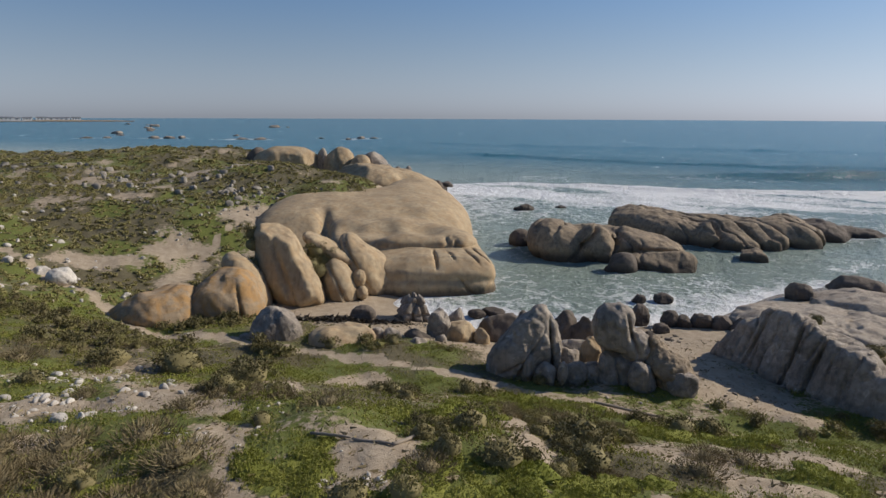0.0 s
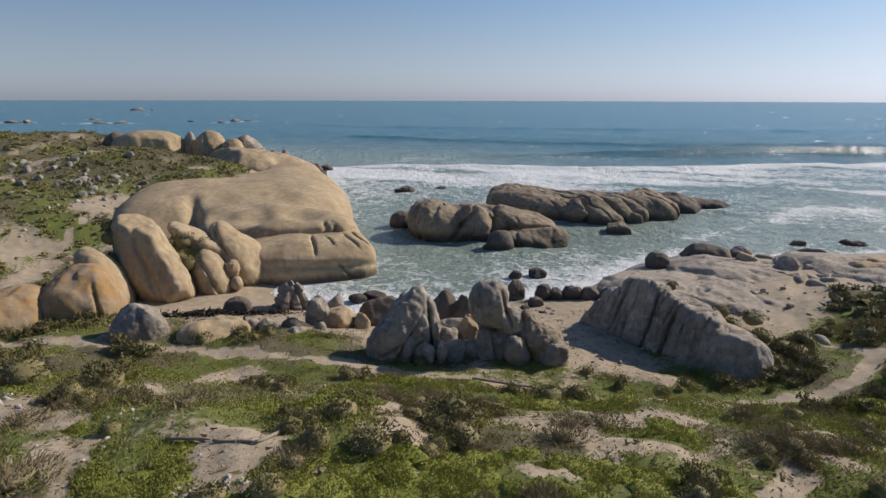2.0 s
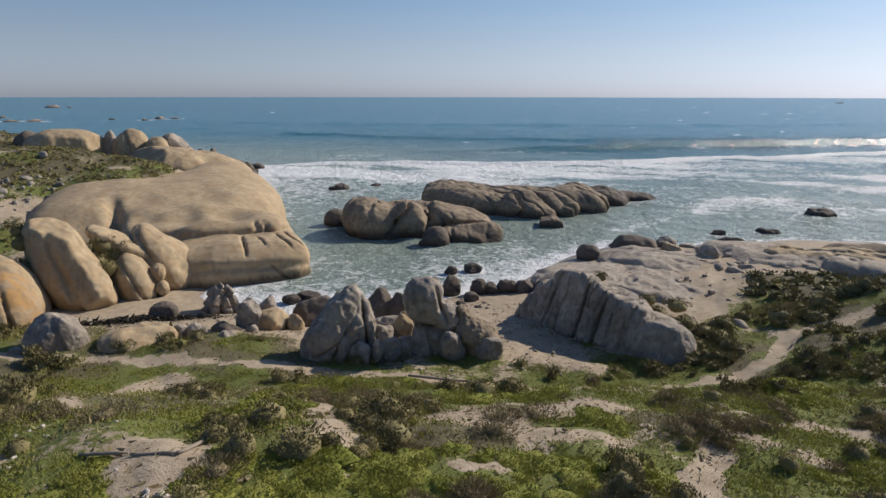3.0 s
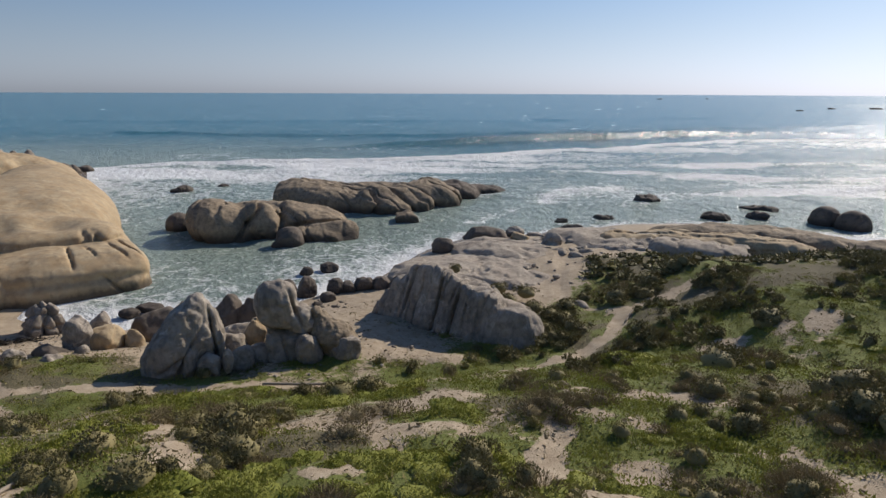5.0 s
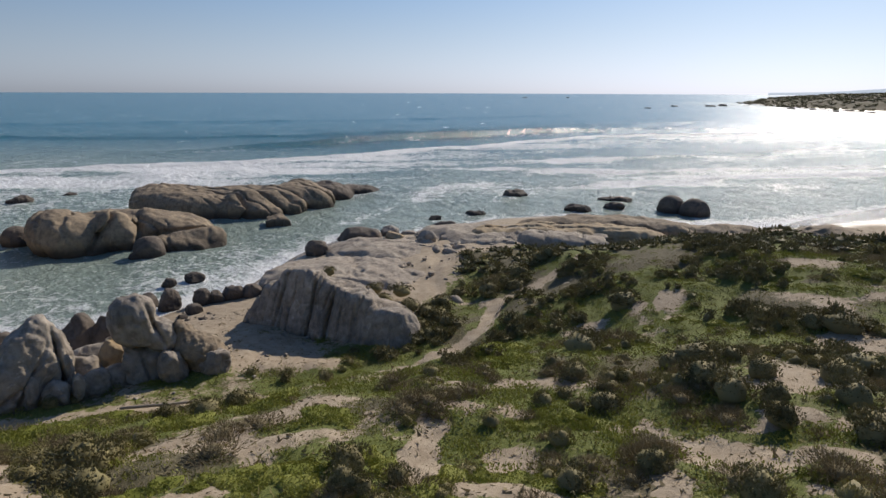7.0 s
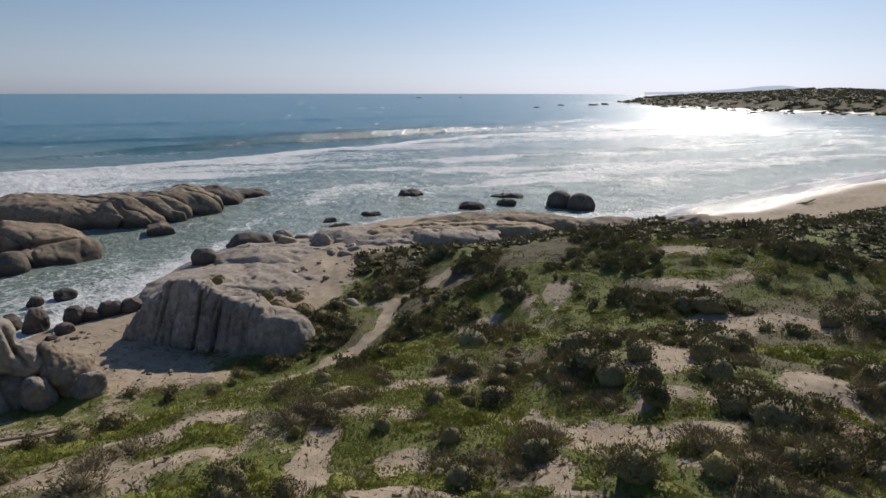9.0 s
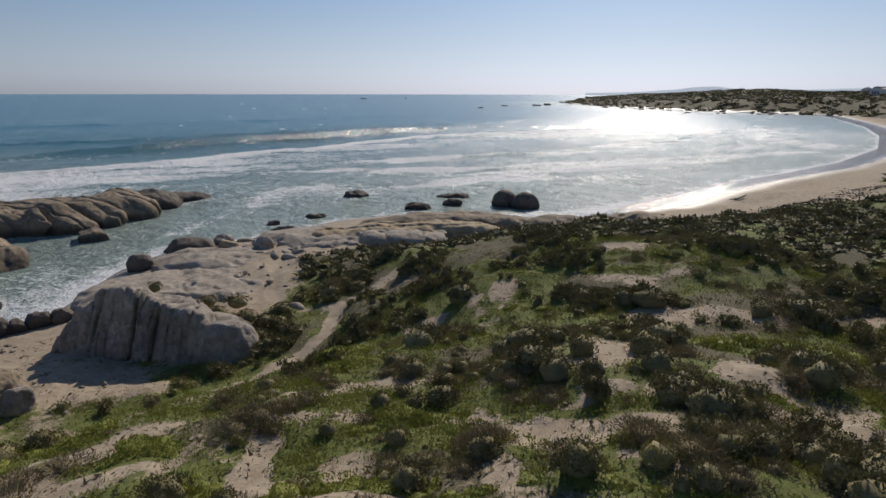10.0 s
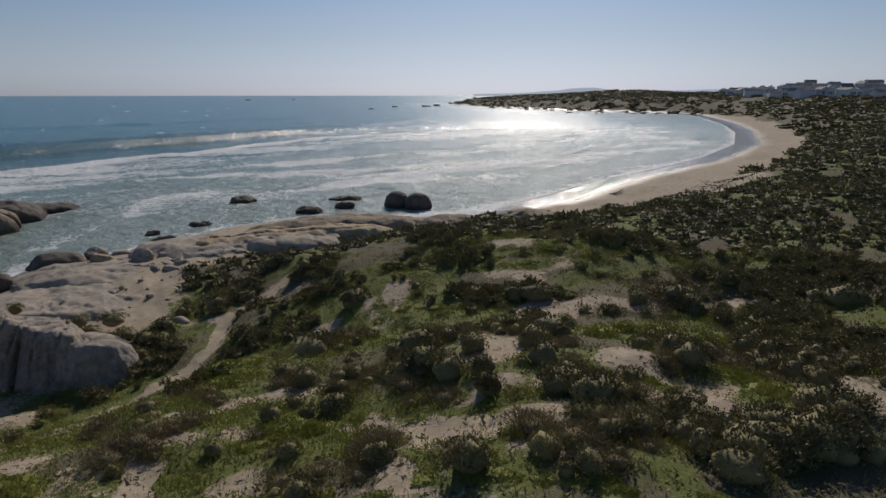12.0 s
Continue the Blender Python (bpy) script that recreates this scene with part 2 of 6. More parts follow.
PAVE = rock_material("sandy_pavement_granite", (0.47, 0.40, 0.315), (0.36, 0.30, 0.235), (0.20, 0.165, 0.13), wet=False, relief=0.1)
LEDGE = rock_material("grey_ledge_rock", (0.40, 0.36, 0.30), (0.28, 0.25, 0.21), (0.14, 0.125, 0.10), wet=False)
DARK = rock_material("dark_wet_granite", (0.19, 0.152, 0.12), (0.14, 0.115, 0.09), (0.075, 0.062, 0.052))

# ---- ground and sea ----
AZ = np.radians(np.concatenate([np.arange(-48, 112, 0.32), np.arange(112, 312, 4.0)]))


def rings(r0, r1, ratio):
    return r0 * ratio ** np.arange(int(math.log(r1 / r0) / math.log(ratio)) + 1)


def fan(r):
    a, rr = np.meshgrid(AZ, r, indexing="ij")
    return (np.sin(a) * rr).ravel(), (np.cos(a) * rr).ravel(), len(AZ), len(r)


PATHS = (((-48, 66), (-34, 58), (-25, 49), (-11, 45.0), (-5.9, 42.5), (-0.1, 40.4), (3.6, 39.3), (7.9, 37.2), (15, 33.5), (23, 30.2), (29, 30.2), (34.6, 32.0), (39.5, 35.6), (46, 35.2), (56, 34.5)),
         ((39.5, 35.6), (38.2, 41), (41, 46), (46, 51)), ((-25, 49), (-30, 62), (-29, 78), (-27, 86)))
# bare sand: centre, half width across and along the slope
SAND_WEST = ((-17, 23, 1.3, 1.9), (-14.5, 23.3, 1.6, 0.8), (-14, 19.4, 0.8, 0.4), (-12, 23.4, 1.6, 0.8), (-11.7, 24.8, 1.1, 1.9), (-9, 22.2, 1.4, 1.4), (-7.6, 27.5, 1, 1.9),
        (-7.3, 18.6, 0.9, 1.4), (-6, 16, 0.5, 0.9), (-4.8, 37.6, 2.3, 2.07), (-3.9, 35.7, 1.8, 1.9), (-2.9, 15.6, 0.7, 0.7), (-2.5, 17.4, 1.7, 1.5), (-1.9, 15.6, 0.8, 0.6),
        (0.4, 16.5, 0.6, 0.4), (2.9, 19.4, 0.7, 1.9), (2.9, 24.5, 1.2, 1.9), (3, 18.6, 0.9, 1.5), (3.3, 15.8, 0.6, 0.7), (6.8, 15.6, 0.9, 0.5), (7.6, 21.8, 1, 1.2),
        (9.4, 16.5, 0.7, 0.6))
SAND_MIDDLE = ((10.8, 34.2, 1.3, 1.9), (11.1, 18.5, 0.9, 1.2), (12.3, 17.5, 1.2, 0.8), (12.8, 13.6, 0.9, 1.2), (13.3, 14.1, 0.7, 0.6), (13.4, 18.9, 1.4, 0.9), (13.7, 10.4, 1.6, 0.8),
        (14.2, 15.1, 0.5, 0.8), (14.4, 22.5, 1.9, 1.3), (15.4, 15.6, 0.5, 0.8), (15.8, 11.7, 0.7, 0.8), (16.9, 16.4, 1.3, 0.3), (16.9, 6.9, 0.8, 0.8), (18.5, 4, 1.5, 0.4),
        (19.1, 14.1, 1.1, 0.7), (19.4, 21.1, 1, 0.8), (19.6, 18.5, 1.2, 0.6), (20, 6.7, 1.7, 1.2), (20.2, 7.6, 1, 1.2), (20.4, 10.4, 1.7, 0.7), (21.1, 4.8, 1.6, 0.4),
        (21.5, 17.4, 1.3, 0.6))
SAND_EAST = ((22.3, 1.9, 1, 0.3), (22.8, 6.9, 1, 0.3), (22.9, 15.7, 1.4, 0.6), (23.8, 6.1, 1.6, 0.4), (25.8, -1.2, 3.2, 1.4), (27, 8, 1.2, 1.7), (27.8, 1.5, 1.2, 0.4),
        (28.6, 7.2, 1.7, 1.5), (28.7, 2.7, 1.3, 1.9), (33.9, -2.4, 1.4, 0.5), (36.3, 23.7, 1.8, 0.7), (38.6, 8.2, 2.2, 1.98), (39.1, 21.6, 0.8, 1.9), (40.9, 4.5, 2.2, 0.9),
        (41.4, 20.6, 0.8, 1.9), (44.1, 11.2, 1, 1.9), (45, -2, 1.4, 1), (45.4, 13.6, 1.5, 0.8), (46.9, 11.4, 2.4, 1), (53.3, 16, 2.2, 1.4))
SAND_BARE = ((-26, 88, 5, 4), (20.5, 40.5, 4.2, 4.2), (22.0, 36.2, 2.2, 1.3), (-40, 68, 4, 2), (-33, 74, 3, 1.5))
# green mats, in the same way
MATS_WEST = ((-7.2, 20.7, 0.8, 0.6), (-4.5, 16.2, 1.5, 1.2), (-4.1, 17.9, 1, 0.6), (-1.2, 23.4, 1.8, 1.9), (1, 17.1, 1.5, 1), (1.1, 25, 1.4, 1.9), (2.3, 17.2, 1, 0.5),
        (2.9, 16.1, 1, 0.5), (3, 16.8, 1, 0.5), (4, 35, 2, 1.9), (4.3, 15.3, 0.9, 1.1), (5.3, 32.4, 1.8, 1.9), (6.3, 38.7, 3.1, 1.9), (6.3, 35, 5, 2.5),
        (9.3, 25.9, 1.5, 1.9), (9.6, 35.3, 2.4, 1.2), (10.2, 15.7, 0.7, 0.7), (11.5, 14.2, 0.8, 0.8), (11.9, 14.9, 1.1, 0.8), (12.6, 19.2, 1.9, 1.4))
MATS_EAST = ((13.3, 25.8, 1.6, 1.9), (17.9, 5.1, 1.3, 0.7), (18.3, 13.1, 1.7, 0.7), (19.6, 4, 1, 0.6), (19.7, 12.8, 1.2, 1.9), (20.5, 11.4, 1.2, 0.5), (24.3, 19.8, 1.8, 1.9),
        (24.5, 8.9, 2.3, 0.2), (26.8, 1.3, 1.1, 0.6), (27.4, -2.8, 1.3, 1.9), (28.7, 28.1, 4.7, 2.5), (29, -2, 2.2, 0.9), (31.2, 25.3, 3.1, 2.79), (33.7, 3.9, 1.6, 1.9),
        (36.3, 0.4, 2.1, 1.9), (38.3, 17.2, 3.7, 1), (47.3, 13.6, 3.3, 1.3), (48.7, 16.7, 2.5, 0.8), (51.4, 11.8, 2.6, 0.7), (54.2, 1.2, 6.7, 1.5))
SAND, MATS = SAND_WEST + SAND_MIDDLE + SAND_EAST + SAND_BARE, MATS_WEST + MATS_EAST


def near_path(x, y):
    best = np.full(x.shape, 1e9)
    for i, line in enumerate(PATHS):
        for (ax, ay), (bx, by) in zip(line, line[1:]):
            dx, dy = bx - ax, by - ay
            t = np.clip(((x - ax) * dx + (y - ay) * dy) / (dx * dx + dy * dy), 0, 1)
            best = np.minimum(best, np.hypot(x - ax - t * dx, y - ay - t * dy) + (0, 0.1, 0.4)[i])
    return best


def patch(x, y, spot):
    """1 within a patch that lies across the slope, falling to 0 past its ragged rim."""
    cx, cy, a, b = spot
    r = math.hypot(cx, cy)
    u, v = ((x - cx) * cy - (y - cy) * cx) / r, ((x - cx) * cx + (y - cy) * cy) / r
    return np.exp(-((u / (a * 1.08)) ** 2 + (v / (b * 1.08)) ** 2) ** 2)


def green(x, y):
    """Where low green mats grow, 0 to 1."""
    g = 0.5 + 0.75 * fbm(flat(x, y, 6.5), 3, 131)
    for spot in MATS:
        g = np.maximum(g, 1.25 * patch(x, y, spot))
    return np.clip(g + 0.06 * step(8, 22, -x) * step(26, 40, y) - 0.12 * step(55, 75, np.hypot(x, y)) - 0.6 * step(300, 500, x), 0, 1)


def cover(x, y):
    """How much the ground is overgrown, 0 to 1."""
    d = inland(x, y)
    c = 0.70 + 0.38 * fbm(flat(x, y, 5.0), 3, 31) + 0.18 * fbm(flat(x, y, 1.6), 2, 41) + 0.27 * step(24, 38, x + y * 0.3) + 0.05 * step(14, 26, -x) * step(30, 50, y)
    wx, wy = x + 0.45 * fbm(flat(x, y, 1.1), 3, 33), y + 0.45 * fbm(flat(x, y, 1.1), 3, 35)
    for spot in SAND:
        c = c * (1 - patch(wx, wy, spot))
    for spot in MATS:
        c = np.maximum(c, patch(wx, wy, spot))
    c = c + 0.9 * step(560, 640, x) + 0.35 * step(70, 100, x)
    bay = step(95, 120, x) * (1 - step(520, 600, x))
    c = c * np.where(bay > 0.5, step(np.where(x < 160, 34, 22), np.where(x < 160, 42, 31), d + 4 * fbm(flat(x, y, 20), 3, 47)), np.where(x < 26, step(11, 17, d), np.where(x > 620, step(1, 5, d), step(17, 25, d))))
    head = 1 - step(-13.5, -11, x - 0.13 * (y - 97) + 1.2 * fbm(flat(x, y, 4.0), 2, 51))
    return np.clip(c, 0, 1.2) * step(0.4, 0.9, near_path(x, y) + 0.25 * fbm(flat(x, y, 1.5), 2, 49)) * np.where((y > 70) & (x < 20), head, 1)


def build_ground():
    x, y, nu, nv = fan(np.concatenate([[0.02, 1.3, 2.6], rings(4.0, 1750, 1.025)]))
    z = height(x, y)
    z -= 0.12 * (1 - step(0.3, 0.9, near_path(x, y)))
    me = make_mesh("ground", np.stack([x, y, z], 1), grid_faces(nu, nv, True))
    paint(me, "cover", cover(x, y))
    paint(me, "green", green(x, y))
    d = inland(x, y)
    paint(me, "wet", 1 - step(np.where(x > 100, 4.0, -1.0), np.where(x > 100, 15.0, 4.0), d + 0.8 * fbm(flat(x, y, 12), 2, 15)))
    me.materials.append(GROUND)
    return tagged(new("ground", me), "sandy coastal slope with green mats and dry scrub", "ground", kind="structure")


# crest lines of the incoming waves
BREAKER = np.array([(-30, 196), (4, 190), (27, 187), (51, 176), (87, 162), (134, 165), (184, 167), (255, 162), (330, 120)], float)
GREEN_WAVE = np.array([(60, 216), (94, 214), (130, 212), (180, 212), (240, 200), (292, 188), (350, 150)], float)
SWELL = np.array([(20, 340), (52, 312), (91, 274), (166, 249), (293, 232), (420, 205)], float)
OUTER = np.array([(-60, 520), (60, 440), (138, 410), (287, 358), (430, 330)], float)
BAY = (np.array([(105, 122), (122, 114), (151, 81), (209, 49), (324, 36), (420, 60)], float), np.array([(120, 80), (167, 60), (198, 34), (291, 21)], float),
       np.array([(150, 120), (200, 90), (270, 75), (380, 70)], float), np.array([(40, 81), (50, 82), (70, 89), (84, 96), (100, 96)], float))


def crest(x, y, line):
    """Signed metres from a crest line, positive seawards, and whether the foot lies inside the line."""
    best, side, inner = np.full(x.shape, 1e9), np.ones(x.shape), np.ones(x.shape)
    for i, ((ax, ay), (bx, by)) in enumerate(zip(line, line[1:])):
        dx, dy = bx - ax, by - ay
        t = ((x - ax) * dx + (y - ay) * dy) / (dx * dx + dy * dy)
        c = np.clip(t, 0, 1)
        q = np.hypot(x - ax - c * dx, y - ay - c * dy)
        s = np.where(dx * (y - ay) - dy * (x - ax) > 0, 1, -1)
        side, best = np.where(q < best, s, side), np.minimum(q, best)
    return best * side


def build_sea():
    x, y, nu, nv = fan(np.concatenate([rings(34, 110, 1.0135), rings(110, 330, 1.0085), rings(331, 4950, 1.021)]))
    d = -inland(x, y)
    r = np.hypot(x, y)
    wob = 3.5 * fbm(flat(x, y, 28), 3, 3)
    b, g, s, o = (crest(x, y, l) + wob for l in (BREAKER, GREEN_WAVE, SWELL, OUTER))
    wall = lambda q, front, back: np.where(q < 0, np.exp(-(q / front) ** 2), np.exp(-(q / back) ** 2))
    calm = step(8, 45, d)
    z = 0.8 * wall(b, 1.4, 5) + 2.5 * wall(g, 2.6, 9) * (0.15 + 0.85 * step(70, 150, x)) * (1 - 0.6 * step(230, 330, x)) + 1.0 * wall(s, 5, 11) + 0.8 * wall(o, 7, 14)
    chop = 0.16 * fbm(np.stack([x / 4.5, y / 3.2, x * 0], 1), 3, 61) + 0.3 * fbm(flat(x, y, 17), 2, 63)
    far = 1 - step(500, 1300, r)
    n1, n2 = fbm(flat(x, y, 30), 3, 71), fbm(np.stack([(x * 0.85 - y * 0.5) / 34, (x * 0.5 + y * 0.85) / 9, x * 0], 1), 3, 73)
    # white water: behind the breaker, along shore lines, round rocks
    surf = step(-52, -14, b) * (1 - step(-1.0, 3.0, b)) * np.clip(0.85 + 0.6 * n2, 0, 1.05) * (1 - 0.5 * step(90, 140, x))
    surf += 1.1 * np.exp(-(b / 1.9) ** 2) + 0.5 * np.exp(-((g + 0.5) / 1.2) ** 2) * step(190, 260, x) + 0.22 * step(-40, -5, g) * (1 - step(-3, 0, g)) * np.clip(0.4 + n2, 0, 1)
    shore = np.exp(-np.clip(d, 0, None) / 2.4) * 0.6
    for k, l in enumerate(BAY):
        q = crest(x, y, l) + 0.8 * wob
        surf += (1.0 if k < 3 else 0.5) * np.exp(np.where(q < 0, q / (11.0 if k < 3 else 4.0), -np.abs(q) / 2.0)) * np.clip(0.5 + 0.9 * n2, 0, 1)
        z += 0.35 * wall(q, 1.5, 5)
    around = np.zeros(x.shape)
    for cx, cy, cr in WET_ROCKS:
        q = np.hypot(x - cx, y - cy)
        near = q < cr * 3 + 14
        around[near] = np.maximum(around[near], np.exp(-np.clip(q[near] - cr, 0, None) / (1.6 + 0.25 * cr)))
    cove = 0.13 * (1 - step(30, 85, d)) * (1 - step(95, 120, x))
    foam = surf + shore + (0.22 + 0.5 * step(250, 400, r)) * around + cove * np.clip(0.65 + 0.9 * n1, 0, 1.2) + 0.10 * n1
    caps = np.clip(fbm(np.stack([x / 26, y / 14, x * 0], 1), 5, 91, 0.65) - 1.35, 0, 1) * 1.6 * step(160, 300, r) * (1 - step(700, 2200, r))
    z = far * (z * calm + chop * step(0, 18, d)) + 0.03 - 0.05 * (1 - step(-6, 0, d))
    me = make_mesh("sea", np.stack([x, y, z], 1), grid_faces(nu, nv, True))
    paint(me, "foam", np.clip(foam * (1 - step(350, 900, r) * 0.7) + caps, 0, 1.3))
    paint(me, "shallow", np.clip((1 - step(5, 150, d)) * 0.9 - 0.6 * np.exp(-((g + 2) / 3.5) ** 2) * step(70, 150, x), 0, 1))
    paint(me, "chop", 1 - 0.72 * step(200, 480, r))
    me.materials.append(WATER)
    return tagged(new("sea", me), "blue green sea with breaking surf and foam", "sea", kind="structure")


WET_ROCKS = []
KEEP_OFF = []
ground = build_ground()


# ---- rocks ----
BALLS = {}


def ball(level):
    """Directions and triangles of a fine ball."""
    if level not in BALLS:
        bm = bmesh.new()
        bmesh.ops.create_icosphere(bm, subdivisions=level, radius=1.0)
        BALLS[level] = (np.array([v.co[:] for v in bm.verts]), np.array([[v.index for v in f.verts] for f in bm.faces]))
        bm.free()
    return BALLS[level]


def far_side(o, w, box):
    """How far along each ray w from o a lobe (unit, of power box) ends; 0 where the ray misses it."""
    best, lo = np.zeros(len(w)), np.zeros(len(w))
    for k in np.linspace(0.0, 16.0, 129):
        best = np.where((np.abs(o + w * k) ** box).sum(1) < 1, k, best)
    lo, hi = best, best + 0.125
    for _ in range(7):
        mid = (lo + hi) / 2
        out = (np.abs(o + w * mid[:, None]) ** box).sum(1) > 1
        hi, lo = np.where(out, mid, hi), np.where(out, lo, mid)
    return np.where(best > 0, lo, 0)


def rock_mesh(name, lobes, seed, level, box=2.5, rough=1.0, facets=11, cuts=(), bulge=1.0, wave=1.0, joints=0, lean=0.0):
    """lobes: (x, y, z, rx, ry, rz[, turn, tip]); cuts: joints as (nx, ny, nz, offset, width, depth)."""
    d, faces = ball(level)
    rng = np.random.RandomState(seed)
    c = np.array([np.mean([l[i] for l in lobes]) for i in range(3)])
    small = min(min(l[3:6]) for l in lobes)
    reach = np.full(len(d), small * 0.2)
    for l in lobes:
        t = radians(l[6]) if len(l) > 6 else 0.0
        tip = radians(l[7]) if len(l) > 7 else 0.0
        rot = np.array(Matrix.Rotation(t, 3, "Z") @ Matrix.Rotation(tip, 3, "X"))
        rad = np.array(l[3:6])
        scale = rad.min()
        reach = np.maximum(reach, far_side((c - np.array(l[:3])) @ rot / rad, d @ rot / rad * scale, box) * scale)
    p = c + d * reach[:, None]
    size = float(np.median(reach))
    ext = np.abs(p - c).max(0)
    for _ in range(facets):
        n = rng.normal(size=3) * (1, 1, 0.6)
        n /= np.linalg.norm(n)
        h = (p - c) / ext @ n
        off = np.percentile(h, rng.uniform(72, 95))
        p -= np.clip(h - off, 0, None)[:, None] * n * 0.85 * ext
    lump = fbm(p / (size * 0.8) + seed * 7.7, 3, seed) * 0.10 * bulge
    lump += (0.5 - np.abs(fbm(p / (size * 0.42) + seed * 1.7, 2, seed + 5))) * 0.05 * bulge
    grain = fbm(p / (size * 0.2) + seed * 3.1, 4, seed + 9) * 0.022 * rough + fbm(p / 0.55, 3, seed + 12) * 0.02 * rough / max(size, 1)
    p += d * ((lump + grain) * size)[:, None]
    wav = fbm(p / (size * 0.5) + seed, 3, seed + 20) * 0.12 * size * wave
    extra = []
    for _ in range(joints):
        a = rng.uniform(-0.5, 0.5) + (1.5708 if rng.uniform() < 0.25 else 0.0)
        extra.append((math.cos(a), math.sin(a), rng.uniform(-0.35, 0.35), rng.uniform(-0.85, 0.85) * float(np.percentile(np.abs(p @ (math.cos(a), math.sin(a), 0)), 92)), size * rng.uniform(0.025, 0.05), size * rng.uniform(0.08, 0.2)))
    for nx, ny, nz, off, width, depth in (*cuts, *extra):
        q = p[:, 0] * nx + p[:, 1] * ny + p[:, 2] * nz - off + wav
        p -= d * (depth * np.exp(-(q / width) ** 2))[:, None]
    p[:, 0] += lean * p[:, 2]
    return make_mesh(name, p, faces)


def rock(name, base, lobes, material, label, turn=0.0, seed=1, level=4, group="", **shape):
    me = rock_mesh(name, lobes, seed, level, **shape)
    me.materials.append(material)
    ob = new(name, me)
    ob.matrix_world = pose(*base, 0, 0, turn)
    c, s = math.cos(radians(turn)), math.sin(radians(turn))
    for l in lobes:
        KEEP_OFF.append((base[0] + l[0] * c - l[1] * s, base[1] + l[0] * s + l[1] * c, min(l[3], l[4]) * 1.05))
        if base[2] < 1.0 and l[3] < 13:
            WET_ROCKS.append((*KEEP_OFF[-1][:2], (l[3] + l[4]) * 0.45))
    return tagged(ob, label, "rock", group)


def nets(f, lo, step_):
    """The skin of a solid given by distances f on a grid: vertices and four-cornered faces."""
    neg = f < 0
    n = np.array(f.shape) - 1
    corner = lambda g, a, b, c: g[a:a + n[0], b:b + n[1], c:c + n[2]]
    count = sum(corner(neg, a, b, c).astype(np.int8) for a in (0, 1) for b in (0, 1) for c in (0, 1))
    cell = np.argwhere((count > 0) & (count < 8))
    index = np.full(tuple(n), -1, np.int64)
    index[tuple(cell.T)] = np.arange(len(cell))
    total, hits = np.zeros((len(cell), 3)), np.zeros(len(cell))
    for axis in range(3):
        for u in (0, 1):
            for v in (0, 1):
                p = np.insert(np.array([u, v]), axis, 0)
                q = p + np.eye(3, dtype=int)[axis]
                fa, fb = f[tuple((cell + p).T)], f[tuple((cell + q).T)]
                cross = (fa < 0) != (fb < 0)
                t = np.where(cross, fa / np.where(cross, fa - fb, 1), 0)
                total += np.where(cross[:, None], p + np.eye(3)[axis] * t[:, None], 0)
                hits += cross
    verts = lo + (cell + total / hits[:, None]) * step_
    faces = []
    for axis in range(3):
        a, b = [(1, 2), (2, 0), (0, 1)][axis]
        m = [slice(1, n[k]) for k in range(3)]
        m[axis] = slice(0, n[axis])
        here = neg[tuple(m)]
        m2 = list(m)
        m2[axis] = slice(1, n[axis] + 1)
        there = neg[tuple(m2)]
        at = np.argwhere(here != there)
        start = np.ones(3, int)
        start[axis] = 0
        at = at + start
        ea, eb = np.eye(3, dtype=int)[a], np.eye(3, dtype=int)[b]
        quad = np.stack([index[tuple((at - d).T)] for d in (0 * ea, ea, ea + eb, eb)], 1)
        flip = ~neg[tuple(at.T)]
        quad[flip] = quad[flip][:, ::-1]
        faces.append(quad)
    return verts, np.concatenate(faces)


def lobe_distance(p, l):
    """Distance from a rounded lobe (x, y, z, rx, ry, rz, turn, tilt[, power])."""
    rot = np.array(Matrix.Rotation(radians(l[6]), 3, "Z") @ Matrix.Rotation(radians(l[7]), 3, "Y"))
    n = l[8] if len(l) > 8 else 2.0
    rad = np.array(l[3:6])
    u = np.abs((p - np.array(l[:3])) @ rot) / rad + 1e-6
    k = (u ** n).sum(1) ** (1 / n)
    grad = np.sqrt((((u / k[:, None]) ** (n - 1) / rad) ** 2).sum(1))
    return (k - 1) / grad


